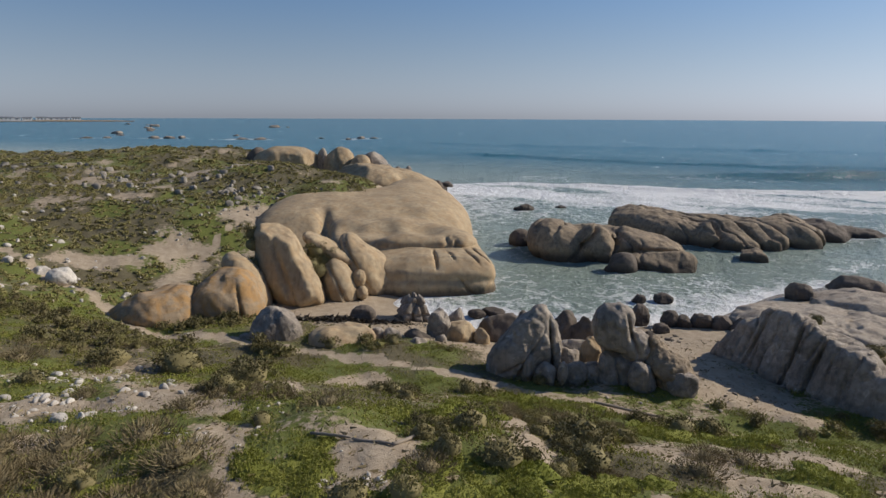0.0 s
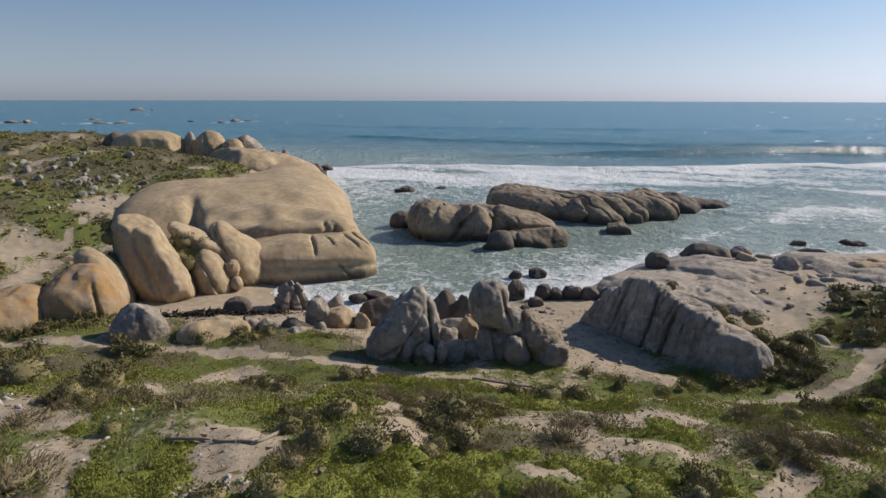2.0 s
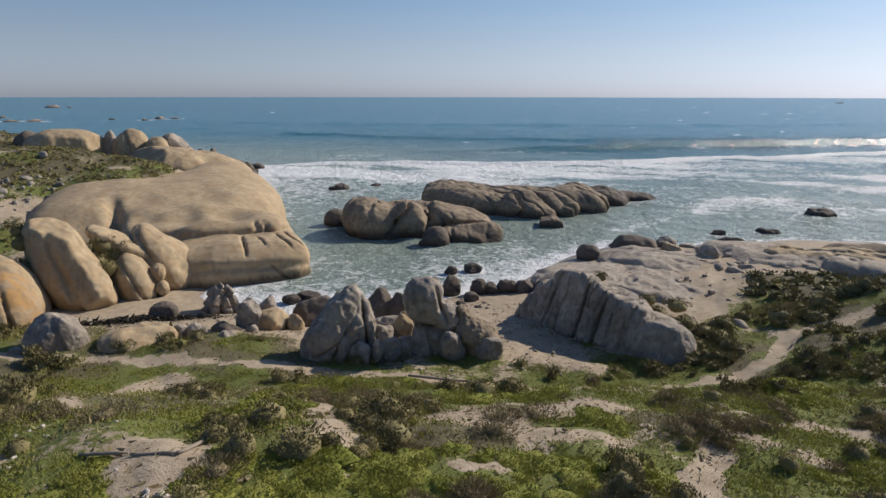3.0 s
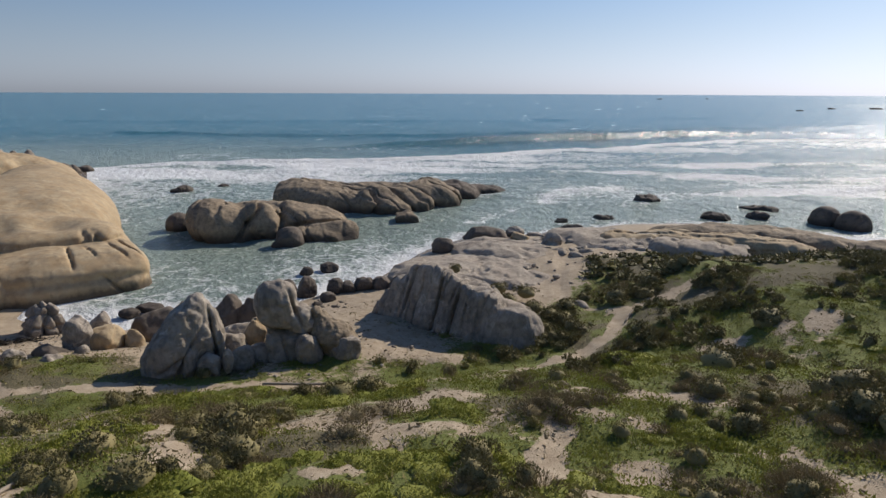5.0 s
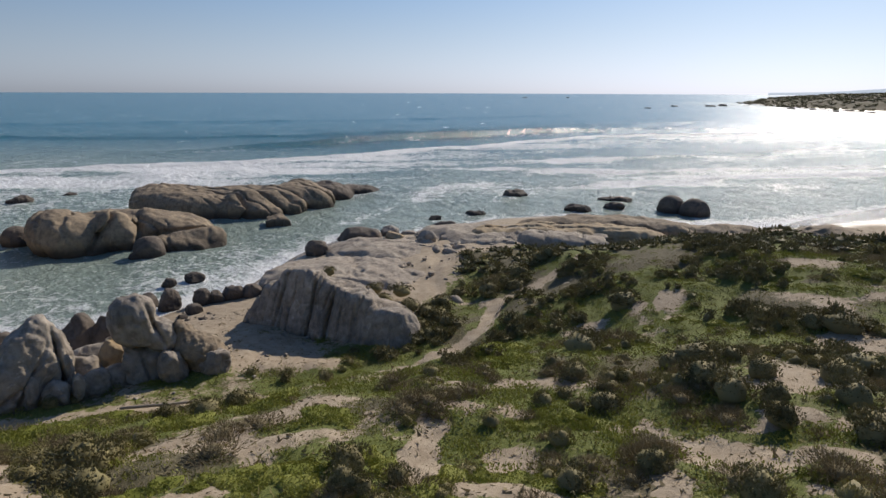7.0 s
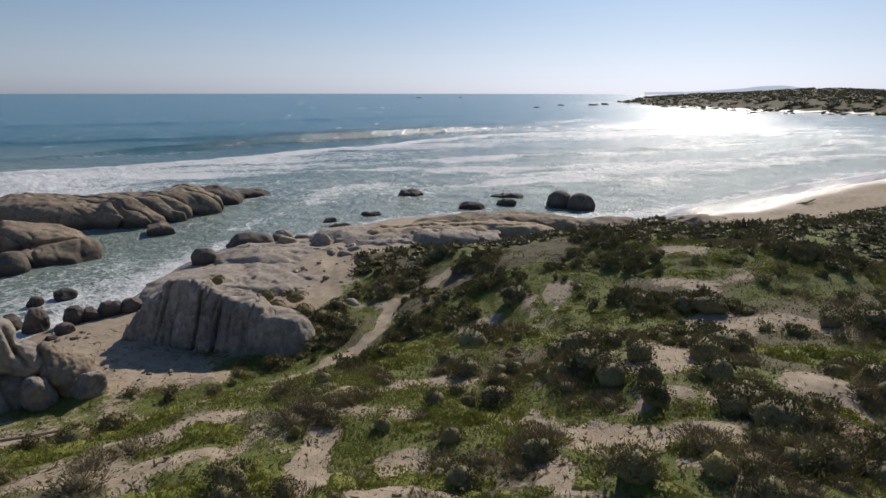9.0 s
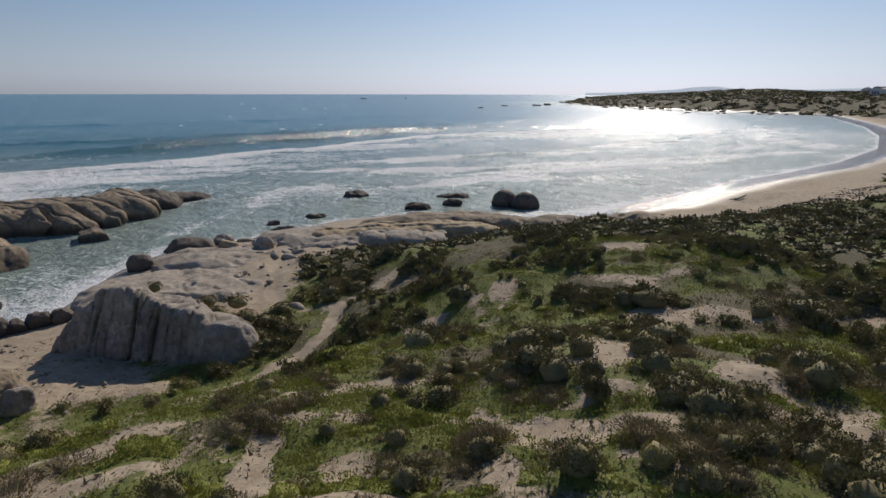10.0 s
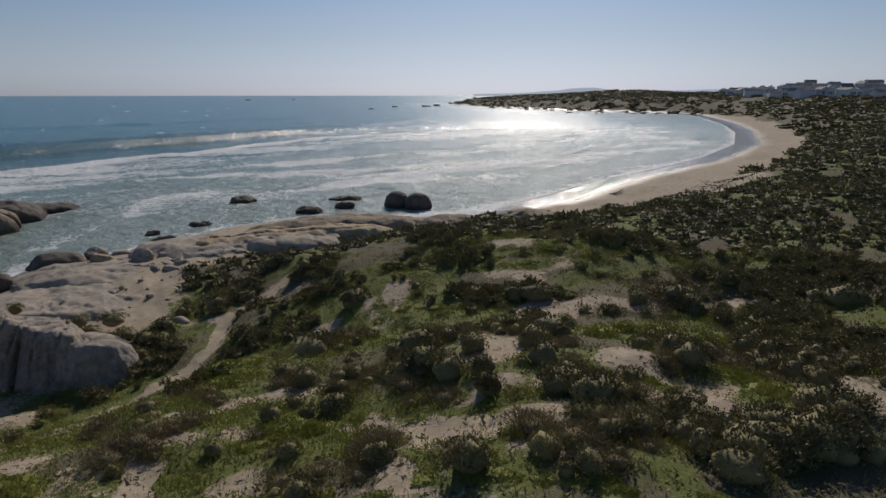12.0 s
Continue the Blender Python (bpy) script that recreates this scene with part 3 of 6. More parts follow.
def solid(name, lobes, material, label, cell=0.15, blend=0.3, grooves=(), hollows=(), seed=1, lump=0.25, scale=2.0, rough=0.05, group="", shell=(), chips=0, deep=(78, 95), planes=()):
    """A rock from blended lobes. grooves: (x, y, z, nx, ny, nz, width, depth, reach); hollows: (x, y, z, radius, depth); shell: flutes as (nx, ny, nz, spacing, depth);
    chips: flat faces by chance; planes: flat faces as (x, y, z, nx, ny, nz)."""
    lobes = [tuple(l) for l in lobes]
    big = [max(l[3:6]) for l in lobes]
    lo = np.array([min(l[i] - (b if i < 2 else max(l[5], l[3] * abs(math.sin(radians(l[7]))) + l[5] * 0.8)) for l, b in zip(lobes, big)) for i in range(3)]) - 3 * cell - lump
    hi = np.array([max(l[i] + (b if i < 2 else max(l[5], l[3] * abs(math.sin(radians(l[7]))) + l[5] * 0.8)) for l, b in zip(lobes, big)) for i in range(3)]) + 3 * cell + lump
    lo[2] = max(lo[2], -1.2)
    n = np.ceil((hi - lo) / cell).astype(int) + 1
    g = [lo[i] + cell * np.arange(n[i]) for i in range(3)]
    p = np.stack(np.meshgrid(*g, indexing="ij"), -1).reshape(-1, 3)
    f = np.full(len(p), 1e3)
    for l in lobes:
        d = lobe_distance(p, l)
        h = np.clip(0.5 + 0.5 * (f - d) / blend, 0, 1)
        f = f + (d - f) * h - blend * h * (1 - h)
    near = np.abs(f) < 2.5 * cell + 2.2 * lump + 0.6 + max([w[7] for w in grooves], default=0) + (0.8 * scale if chips or planes else 0)
    q, e = p[near], f[near]
    # flat faces where the rock has split away
    rng = np.random.RandomState(seed)
    skin = q[np.abs(e) < cell]
    mid, ext = (skin.min(0) + skin.max(0)) / 2, (skin.max(0) - skin.min(0)) / 2
    for _ in range(chips):
        nrm = rng.normal(size=3) * (1, 1, 0.7) + (0, 0, 0.35)
        nrm /= np.linalg.norm(nrm)
        h = (skin - mid) / ext @ nrm
        off = np.percentile(h, rng.uniform(*deep))
        d = (((q - mid) / ext @ nrm) - off) / np.linalg.norm(nrm / ext)
        k = 0.12 * scale
        w = np.clip(0.5 - 0.5 * (e - d) / k, 0, 1)
        e = e + (d - e) * w + k * w * (1 - w)
    for x, y, z, nx, ny, nz in planes:
        d = (q - (x, y, z)) @ np.array((nx, ny, nz)) / math.sqrt(nx * nx + ny * ny + nz * nz)
        w = np.clip(0.5 - 0.5 * (e - d) / 0.5, 0, 1)
        e = e + (d - e) * w + 0.5 * w * (1 - w)
    f[near] = e
    near = np.abs(f) < 1.8 * cell + 1.3 * lump + max([w[7] for w in grooves], default=0.2)
    q, e = p[near], f[near]
    wob = fbm(q / (scale * 0.9) + seed * 3.3, 2, seed + 20)
    e = e - lump * fbm(q / scale + seed * 7.7, 2, seed) - rough * (fbm(q / (scale * 0.22), 3, seed + 5) + 0.5 * np.abs(fbm(q / (scale * 0.4), 2, seed + 8)))
    for nx, ny, nz, gap, depth in shell:
        w = (q @ np.array((nx, ny, nz))) / gap + 0.35 * wob
        e = e + depth * np.exp(-((w - np.round(w)) / 0.09) ** 2) * np.clip(0.6 + vnoise(np.stack([np.round(w) * 7.3, q[:, 2] / 2.0, w * 0], 1), seed), 0, 1.4)
    for x, y, z, nx, ny, nz, width, depth, reach in grooves:
        v = q - (x, y, z)
        k = 1 / math.sqrt(nx * nx + ny * ny + nz * nz)
        w = (v @ np.array((nx, ny, nz))) * k + 0.12 * wob * min(1.0, reach / 3)
        e = e + depth * np.exp(-(w / width) ** 2) * np.exp(-((v ** 2).sum(1) / reach ** 2) ** 2)
    for x, y, z, radius, depth in hollows:
        e = e + depth * np.exp(-((q - (x, y, z)) ** 2).sum(1) / radius ** 2)
    f[near] = e
    f = f.reshape(n)
    f[0], f[-1], f[:, 0], f[:, -1], f[:, :, 0], f[:, :, -1] = 1, 1, 1, 1, 1, 1
    v, faces = nets(f, lo, cell)
    base = np.array([np.mean([l[0] for l in lobes]), np.mean([l[1] for l in lobes]), max(lo[2], 0)])
    me = make_mesh(name, v - base, faces)
    me.materials.append(material)
    ob = new(name, me)
    ob.matrix_world = pose(*base)
    for l in lobes:
        if min(l[3], l[4]) < 7:
            KEEP_OFF.append((l[0], l[1], min(l[3], l[4]) * 1.05))
        if l[2] - l[5] < 0.6 and l[3] < 10:
            WET_ROCKS.append((l[0], l[1], (l[3] + l[4]) * 0.45))
    return tagged(ob, label, "rock", group)


def boulder(name, material, x, y, z, rx, ry, h, turn, seed, label, level=4, group="", joints=0, facets=5, **shape):
    """A rock that rises h over z, part of it in the ground, with some flat faces and joints."""
    g = float(height(np.array([x]), np.array([y]), False)[0])
    low = min(z, g) if g > 0.3 else z
    h = h + z - low
    size = min(rx, ry, h)
    c, s = math.cos(radians(turn)), math.sin(radians(turn))
    lobes = [(x, y, low + 0.3 * h, rx, ry, h * 0.7, turn, 0, 2.3), (x + 0.25 * rx * c, y + 0.25 * rx * s, low + 0.3 * h, 0.72 * rx, 0.8 * ry, h * 0.6, turn + 30, 8, 2.3)]
    flutes = ((c, s, 0.3, 2.2 * rx / joints, 0.3), (0.2, 0.2, 1, 0.8, 0.2)) if joints else ()
    return solid(name, lobes, material, label, min(0.3, max(0.08, 0.09 * (rx * ry) ** 0.5)), 0.25 * size, seed=seed, chips=facets, deep=(82, 96), lump=0.09 * size, scale=max(0.8, 0.8 * size), rough=0.03 + 0.02 * size, group=group, shell=flutes)


# the headland and its ribs
solid("headland_rock", [(-6.6, 106, -0.5, 11.6, 33.0, 8.2, 0, 0, 2.3), (-20.0, 97, 0, 8.6, 19, 8.0, 0, 0, 2.6), (-14.0, 99, 0, 8.5, 17.5, 7.9, 0, 0, 2.5), (-6.5, 132, -0.5, 8.0, 44, 7.4, 2, 0, 2.1), (-2.6, 80.6, 0.4, 7.7, 7.3, 5.5, 5, 0, 3.6), (-11.5, 82, 0.4, 5.0, 7.5, 5.6, 5, 0, 3.0)], TAN, "smooth tan granite headland sloping into the surf", 0.4, 1.3, seed=3, lump=0.3, scale=6.5, rough=0.05,
      grooves=((-15.6, 80, 6, 1, 0.15, 0.1, 0.7, 1.3, 7), (-5.0, 74.5, 5.9, 0.05, -0.15, 1, 0.2, 0.3, 6.5), (-1.5, 73.2, 4.3, 0.0, 0.1, 1, 0.3, 0.7, 9), (0.9, 74, 4.9, 1, 0.2, 0.1, 0.2, 0.9, 2.6), (1.9, 74.5, 4.9, 1, 0.3, 0.2, 0.2, 0.8, 2.2)),
      hollows=((-7.4, 78.6, 6.3, 2.2, 1.5), (-2.6, 79.4, 6.2, 2.3, 1.5), (-11.8, 79, 6.2, 2.0, 1.2), (1.3, 73.5, 4.1, 1.0, 1.2), (-18.5, 80, 6, 2.2, 1.0), (-5, 88, 7.6, 3.0, 0.8), (1.5, 86, 6, 2.6, 0.8)))
solid("shelf_rock", [(-0.9, 74.6, 0.2, 6.9, 6.9, 3.9, 8, 0, 4.2), (-4.6, 73.6, 0.2, 4.6, 6.2, 4.0, 4, 0, 3.6)], TAN, "flat-topped tan granite shelf at the water's edge", 0.2, 0.6, seed=4, lump=0.14, scale=3.0, rough=0.05, chips=3, deep=(88, 97),
      grooves=((-0.9, 71, 3.5, 1, 0.1, 0.05, 0.13, 0.7, 2.4), (0.9, 71.5, 3.6, 1, 0.3, 0, 0.11, 0.5, 1.5), (3.6, 72.5, 2.4, 1, 0.35, 0.25, 0.14, 0.6, 2.6), (4.7, 74, 2.2, 1, 0.4, 0.3, 0.14, 0.6, 2.8), (-1, 68, 1.9, 0, 0.3, 1, 0.4, 0.3, 9), (2.5, 69.5, 1.2, 1, 0, 0.9, 0.12, 0.4, 2)))
solid("buttress_rock", [(-9.08, 69.01, 2.75, 2.16, 3.2, 4.21, 8, -28), (-10.62, 70.3, 5.08, 1.41, 3, 1.73, 9, -30), (-7.6, 70.2, 2.6, 1.6, 3.0, 3.0, 8, -30)], TAN, "dark-stained granite buttress beside the shelf", 0.15, 0.5, seed=15, lump=0.16,
      grooves=((-9.6, 67, 4.0, 0.85, 0, 0.5, 0.12, 0.4, 3.5),))
solid("rib_rock", [(-16.78, 63.87, 4.22, 2.56, 4, 5.17, 15, -12), (-14.73, 62.85, 2.48, 1.96, 3.2, 3.59, 14, -20), (-18.28, 64.49, 6.2, 1.51, 3.5, 2.52, 16, -5)], TAN, "tall leaning granite rib with a pale scarred face", 0.15, 0.9, seed=5, chips=3, deep=(86, 96), lump=0.22, scale=2.6, rough=0.07,
      grooves=((-16.2, 60.5, 4.5, 1, 0.2, 0.25, 0.25, 0.35, 4), (-15.4, 60.4, 2.8, 1, 0.2, 0.3, 0.15, 0.3, 3)))
solid("rib_rock", [(-11.2, 65.63, 1.62, 2, 3, 3.4, 10, -18), (-13.35, 66.24, 0.53, 1.53, 3, 2.83, 12, -10)], TAN, "rounded granite rib beside a green crevice", 0.15, 0.5, seed=25, chips=3, deep=(86, 96), lump=0.16,
      grooves=((-10.9, 63, 2.2, 1, 0.2, 0.45, 0.12, 0.35, 3),))
solid("curved_slab", [(-12.34, 67.97, 5.3, 3.72, 2.5, 0.75, 11, 31, 3), (-13.2, 68.6, 3.6, 2.6, 2.5, 2.4, 11, 10)], TAN, "curved granite slab lying over the crevice", 0.15, 0.25, seed=26, lump=0.1)
solid("orange_rock", [(-20.4, 56.42, 2.2, 3.64, 3, 2.9, 20, 8), (-20.3, 57.98, 3.5, 2.29, 3, 2.3, 19, 20)], ORANGE, "round granite rock with orange lichen and a dark crack", 0.15, 0.8, seed=6, lump=0.2, grooves=((-18.6, 54.5, 3, 1, 0.4, 0.12, 0.12, 0.5, 1.7), (-21.4, 55.6, 5.2, 0.2, -0.3, 1, 0.12, 0.4, 1.0)))
solid("slope_slab", [(-19.84, 60.85, 3.3, 1.9, 3.2, 3.6, 18, -28)], TAN, "sloping bare granite slab above the orange rock", 0.18, 0.5, seed=27, lump=0.15)
solid("orange_rock", [(-25.6, 54.0, 2.3, 3.3, 3, 2.1, 26, 5), (-24.6, 56.0, 2.6, 2.6, 3, 1.7, 25, 20), (-28.4, 53.4, 1.9, 1.8, 1.8, 1.4, 26, 0)], ORANGE, "low granite rock with orange lichen above the sand", 0.15, 0.8, seed=7, lump=0.2)
STONE = "small rounded granite stone wedged by the rib"
solid("wedged_stone", [(-9.06, 64.97, 2.9, 0.72, 0.8, 0.95, 8, 0)], TAN, STONE, 0.1, seed=31, lump=0.06, scale=0.8)
solid("wedged_stone", [(-8.71, 64.52, 1.4, 0.66, 0.75, 0.8, 8, 0)], TAN, STONE, 0.1, seed=32, lump=0.06, scale=0.8)

# boulders along the headland's skyline
TOP = "rounded granite boulder on the headland's crest"
solid("crest_boulder", [(-43.2, 145.76, 8.67, 2.8, 3, 4.57, 17, 0)], DARK, TOP, 0.22, 0.5, seed=41, chips=3, deep=(86, 96), lump=0.2, scale=2.0, group="boulders on the crest")
solid("crest_boulder", [(-39.32, 148.94, 8.99, 1.95, 2.4, 4.1, 15, 0)], GREY, TOP, 0.22, 0.5, seed=42, chips=3, deep=(86, 96), lump=0.2, scale=2.0, group="boulders on the crest")
solid("crest_slab", [(-36.15, 145.63, 8.22, 7.92, 6, 4.89, 14, 3, 2.4)], TAN, "flat pale granite slab on the headland's crest", 0.26, 0.5, seed=43, chips=3, deep=(86, 96), lump=0.2, scale=2.0, group="boulders on the crest")
solid("crest_boulder", [(-31.88, 146.64, 7.99, 1.81, 2.2, 4.19, 12, 0)], GREY, TOP, 0.22, 0.5, seed=44, chips=3, deep=(86, 96), lump=0.2, scale=2.0, group="boulders on the crest")
solid("crest_boulder", [(-28.33, 147.38, 8.3, 1.43, 2, 4.35, 11, 0)], GREY, TOP, 0.22, 0.5, seed=45, chips=3, deep=(86, 96), lump=0.2, scale=2.0, group="boulders on the crest")
solid("crest_boulder", [(-24.31, 146.08, 8, 3.61, 4, 5.09, 10, 8, 2.3)], TAN, TOP, 0.22, 0.5, seed=46, chips=3, deep=(86, 96), lump=0.2, scale=2.0, group="boulders on the crest", grooves=((-24.5, 140, 11, 1, 0, 0.3, 0.3, 0.8, 4),))
solid("crest_boulder", [(-18.97, 143.86, 7.34, 2.55, 3.4, 4.07, 8, 0, 2.3)], TAN, TOP, 0.22, 0.5, seed=47, chips=3, deep=(86, 96), lump=0.2, scale=2.0, group="boulders on the crest")
solid("crest_boulder", [(-16.68, 148.18, 7.47, 3.42, 3, 4.34, 7, 22, 2.3)], GREY, TOP, 0.22, 0.5, seed=48, chips=3, deep=(86, 96), lump=0.2, scale=2.0, group="boulders on the crest")
solid("crest_slab", [(-15.79, 137.21, 4.99, 8.58, 9, 4.77, 7, 6, 2.3), (-8.71, 139.87, 3.65, 6.91, 9, 4.6, 4, 14, 2.3)], TAN, "bare tan granite rising to the headland's crest", 0.3, 0.5, seed=49, chips=3, deep=(86, 96), lump=0.2, scale=2.0, group="boulders on the crest")
solid("crest_boulder", [(-12.88, 145.56, 5.55, 1.3, 1.6, 3.57, 5, 0)], GREY, TOP, 0.18, 0.5, seed=54, chips=3, deep=(86, 96), lump=0.2, scale=2.0, group="boulders on the crest")
solid("crest_boulder", [(-10.88, 149.74, 5.12, 1.21, 1.6, 3.82, 4, 0)], GREY, TOP, 0.18, 0.5, seed=55, chips=3, deep=(86, 96), lump=0.2, scale=2.0, group="boulders on the crest")
solid("crest_boulder", [(-8.76, 153.89, 4.14, 1.79, 1.6, 4.07, 3, 0)], GREY, TOP, 0.18, 0.5, seed=56, chips=3, deep=(86, 96), lump=0.2, scale=2.0, group="boulders on the crest")
for k, (x, y, z, rx, rz) in enumerate(((-7.0, 158, 1.6, 1.8, 4.0), (-5.2, 164, 1.0, 1.8, 3.4), (-3.4, 170, 0.6, 2.0, 2.8), (-1.6, 176, 0.2, 2.0, 2.0), (0.6, 181, 0, 2.4, 1.5), (-4.6, 175, 0.2, 2.6, 2.4))):
    solid("tip_rock", [(x, y, z, rx, 2.2, rz, 0, 0, 2.2)], DARK, "dark wet rock at the headland's tip", 0.2, seed=51 + 3 * k, chips=4, lump=0.2, scale=1.6, group="rocks at the tip")

# the cove
COVE = "grey granite boulder on the cove's sand"
WETB = "dark wet boulder at the cove's waterline"
rock("cracked_rock", (-3.1, 57.9, 0.5), [(0, 0, 0.8, 2.3, 1.8, 1.7), (0.9, 0.4, 1.2, 1.5, 1.3, 1.5)], GREY, "deeply cracked granite outcrop on the beach", 4, 61, 5, facets=6,
     cuts=((1, 0.2, 0.2, -1.2, 0.13, 0.45), (1, -0.1, -0.3, 0.0, 0.12, 0.5), (0.9, 0.4, 0.3, 1.1, 0.13, 0.5), (0.1, 0.3, 1, 1.7, 0.12, 0.35), (0.2, 0, 1, 0.8, 0.1, 0.25)))
boulder("weedy_rock", DARK, -7.6, 56.2, 0.8, 1.2, 0.9, 1.7, 9, 62, "dark rock hung with seaweed on the beach", rough=3.0)
boulder("pointed_boulder", GREY, -0.4, 50.3, 1.0, 1.0, 1.0, 3.2, 2, 63, COVE, facets=7)
boulder("cove_boulder", TAN, 1.4, 50.3, 1.0, 1.3, 1.2, 2.0, 0, 64, COVE, facets=6)
boulder("cove_boulder", GREY, 1.0, 52.4, 0.8, 0.9, 0.8, 2.9, 0, 65, COVE, facets=7, cuts=((1, 0, 0.2, 0.1, 0.1, 0.3),))
boulder("mound_rock", TAN, -8.2, 47.6, 1.9, 2.7, 2.0, 1.6, 11, 66, "low smooth tan granite mound beside scrub", bulge=0.5)
boulder("cove_boulder", GREY, -5.5, 49.2, 1.4, 0.62, 0.6, 1.4, 8, 67, COVE)
boulder("cove_boulder", GREY, -4.2, 49.0, 1.4, 0.8, 0.75, 1.4, 6, 68, COVE)
boulder("cove_boulder", DARK, -2.1, 49.1, 1.2, 1.45, 1.3, 1.35, 4, 69, "dark arched boulder with a shadowed hollow")
boulder("cove_boulder", GREY, -1.9, 47.3, 1.6, 0.8, 0.76, 0.95, 4, 70, COVE)
boulder("cove_boulder", GREY, -0.2, 48.5, 1.4, 0.5, 0.45, 1.1, 1, 71, COVE)
boulder("cove_boulder", TAN, 3.3, 50.1, 1.0, 0.7, 0.65, 1.5, -3, 72, COVE)
boulder("wet_boulder", DARK, 5.1, 52.6, 0.4, 1.9, 1.6, 2.6, -4, 73, WETB)
boulder("wet_boulder", DARK, 6.2, 55.2, 0.4, 0.65, 0.6, 1.8, -5, 74, WETB)
boulder("wet_boulder", DARK, 7.4, 55.6, 0.4, 0.7, 0.65, 1.9, -6, 75, WETB)
solid("tall_boulder", [(7.02, 42.87, 3.48, 1.25, 1.6, 3.27, -9, -3, 2.3), (5.15, 42.51, 2.4, 1.9, 1.7, 2.4, -6, 14, 2.2), (8.12, 42.69, 3.4, 0.45, 1.2, 2.2, -10, -3, 2.5), (6, 42.81, 4.7, 1.07, 1.5, 1.57, -7, 22)], GREY, "broad wedge-shaped grey granite boulder with a peaked top", 0.1, 0.25, seed=83, chips=2, deep=(92, 98), lump=0.16, scale=1.3, rough=0.07,
      grooves=((6.0, 41.2, 3.2, 0.8, 0, -0.5, 0.1, 0.35, 2.2), (7.75, 41.4, 4.0, 1, 0, 0.05, 0.1, 0.4, 2.4), (5.2, 41, 2.8, 0.5, 0, -0.9, 0.1, 0.25, 1.6)))
solid("standing_stone", [(5.97, 41.1, 2.5, 0.44, 0.5, 1.15, -8, 10)], GREY, "thin pale upright stone beside the path", 0.08, seed=84, chips=5, deep=(84, 96), lump=0.06, scale=0.7)
solid("standing_stone", [(8.36, 40.61, 2.5, 0.36, 0.5, 0.95, -11, 5)], GREY, "thin pale upright stone beside the path", 0.08, seed=86, lump=0.06, scale=0.7)
solid("low_boulder", [(7.23, 40.81, 2.2, 0.8, 0.8, 1.0, -9, 0)], GREY, "pale boulder half hidden by a bush", 0.08, seed=85, chips=5, deep=(84, 96), lump=0.08, scale=0.8)
boulder("wet_boulder", DARK, 10.2, 51.2, 0.5, 1.35, 1.3, 3.3, -10, 86, WETB, 5, cuts=((1, 0, 0.4, 0.3, 0.1, 0.25),))
boulder("wet_boulder", DARK, 12.1, 50.4, 0.5, 1.2, 1.1, 3.0, -13, 87, WETB)
boulder("cove_boulder", GREY, 10.2, 45.6, 1.0, 1.5, 1.4, 2.2, -12, 88, COVE, facets=8)
boulder("cove_boulder", GREY, 9.4, 41.8, 1.4, 0.9, 0.8, 1.5, -12, 89, COVE)
boulder("cove_boulder", GREY, 10.8, 42.2, 1.4, 1.0, 0.8, 1.2, -12, 90, COVE)
solid("tall_boulder", [(12.12, 41.77, 5.35, 1.46, 1.6, 1.85, -16, 0, 2.3), (13.58, 41.33, 4.18, 1.1, 1.4, 1.28, -18, -10, 2.3), (12.79, 41.78, 2.1, 1.6, 1.5, 2.0, -16, 0, 2.5)], GREY, "tall top-heavy granite boulder, pale and weathered", 0.1, 0.2, seed=91, chips=2, deep=(92, 98), lump=0.16, scale=1.3, rough=0.07,
      grooves=((13.1, 40.2, 5.3, 1, 0, 0.3, 0.12, 0.45, 1.6), (12.6, 40.2, 3.6, 0.3, 0, 1, 0.16, 0.4, 2.2), (12.3, 40.2, 2.2, 1, 0, 0.1, 0.1, 0.3, 1.5)))
boulder("cove_boulder", GREY, 9.0, 43.6, 1.2, 1.2, 1.0, 2.3, -17, 96, COVE)
boulder("cove_boulder", TAN, 11.4, 44.4, 1.2, 1.0, 0.9, 2.6, -17, 97, COVE)
solid("egg_boulder", [(13.64, 39.52, 2.6, 0.94, 0.95, 1.25, -18, -12)], GREY, "pale egg-shaped boulder below the tall rock", 0.08, seed=93, chips=5, deep=(84, 96), lump=0.08, scale=0.9)
solid("brown_rock", [(15.69, 39.96, 2.3, 1.67, 1.5, 2.2, -21, -32), (15.1, 40.82, 3.3, 0.89, 1.2, 2.0, -20, -20)], ISLAND, "brown weathered rock overgrown along its ridge", 0.1, 0.3, seed=98, chips=5, deep=(84, 96), lump=0.2, scale=1.0, rough=0.1)
solid("egg_boulder", [(16.05, 38.74, 2.5, 1.05, 1, 1.1, -22, 0, 2.3)], GREY, "pale rounded boulder below the brown rock", 0.08, seed=95, chips=5, deep=(84, 96), lump=0.08, scale=0.9)
for k, (x, y, r, h) in enumerate(((19.3, 58.6, 1.05, 1.9), (21.6, 65.7, 0.75, 0.9), (24.3, 65.9, 1.1, 0.8), (22.1, 57.6, 0.85, 1.5), (23.3, 57.0, 0.8, 1.3), (24.9, 56.9, 1.05, 1.7), (26.5, 56.0, 1.0, 1.7),
                                  (20.4, 55.0, 0.8, 1.1), (20.2, 52.4, 0.55, 0.6), (21.2, 52.9, 0.35, 0.4), (19.0, 54.2, 0.5, 0.6), (27.8, 55.2, 1.0, 1.5), (18.2, 60.5, 0.8, 1.2), (3.5, 60.5, 0.9, 0.7), (5.2, 61.2, 1.2, 0.6))):
    boulder("shore_boulder", DARK, x, y, 0.15, r, r * 0.95, h, 37 * k, 100 + k, WETB, 3, group="boulders along the waterline")

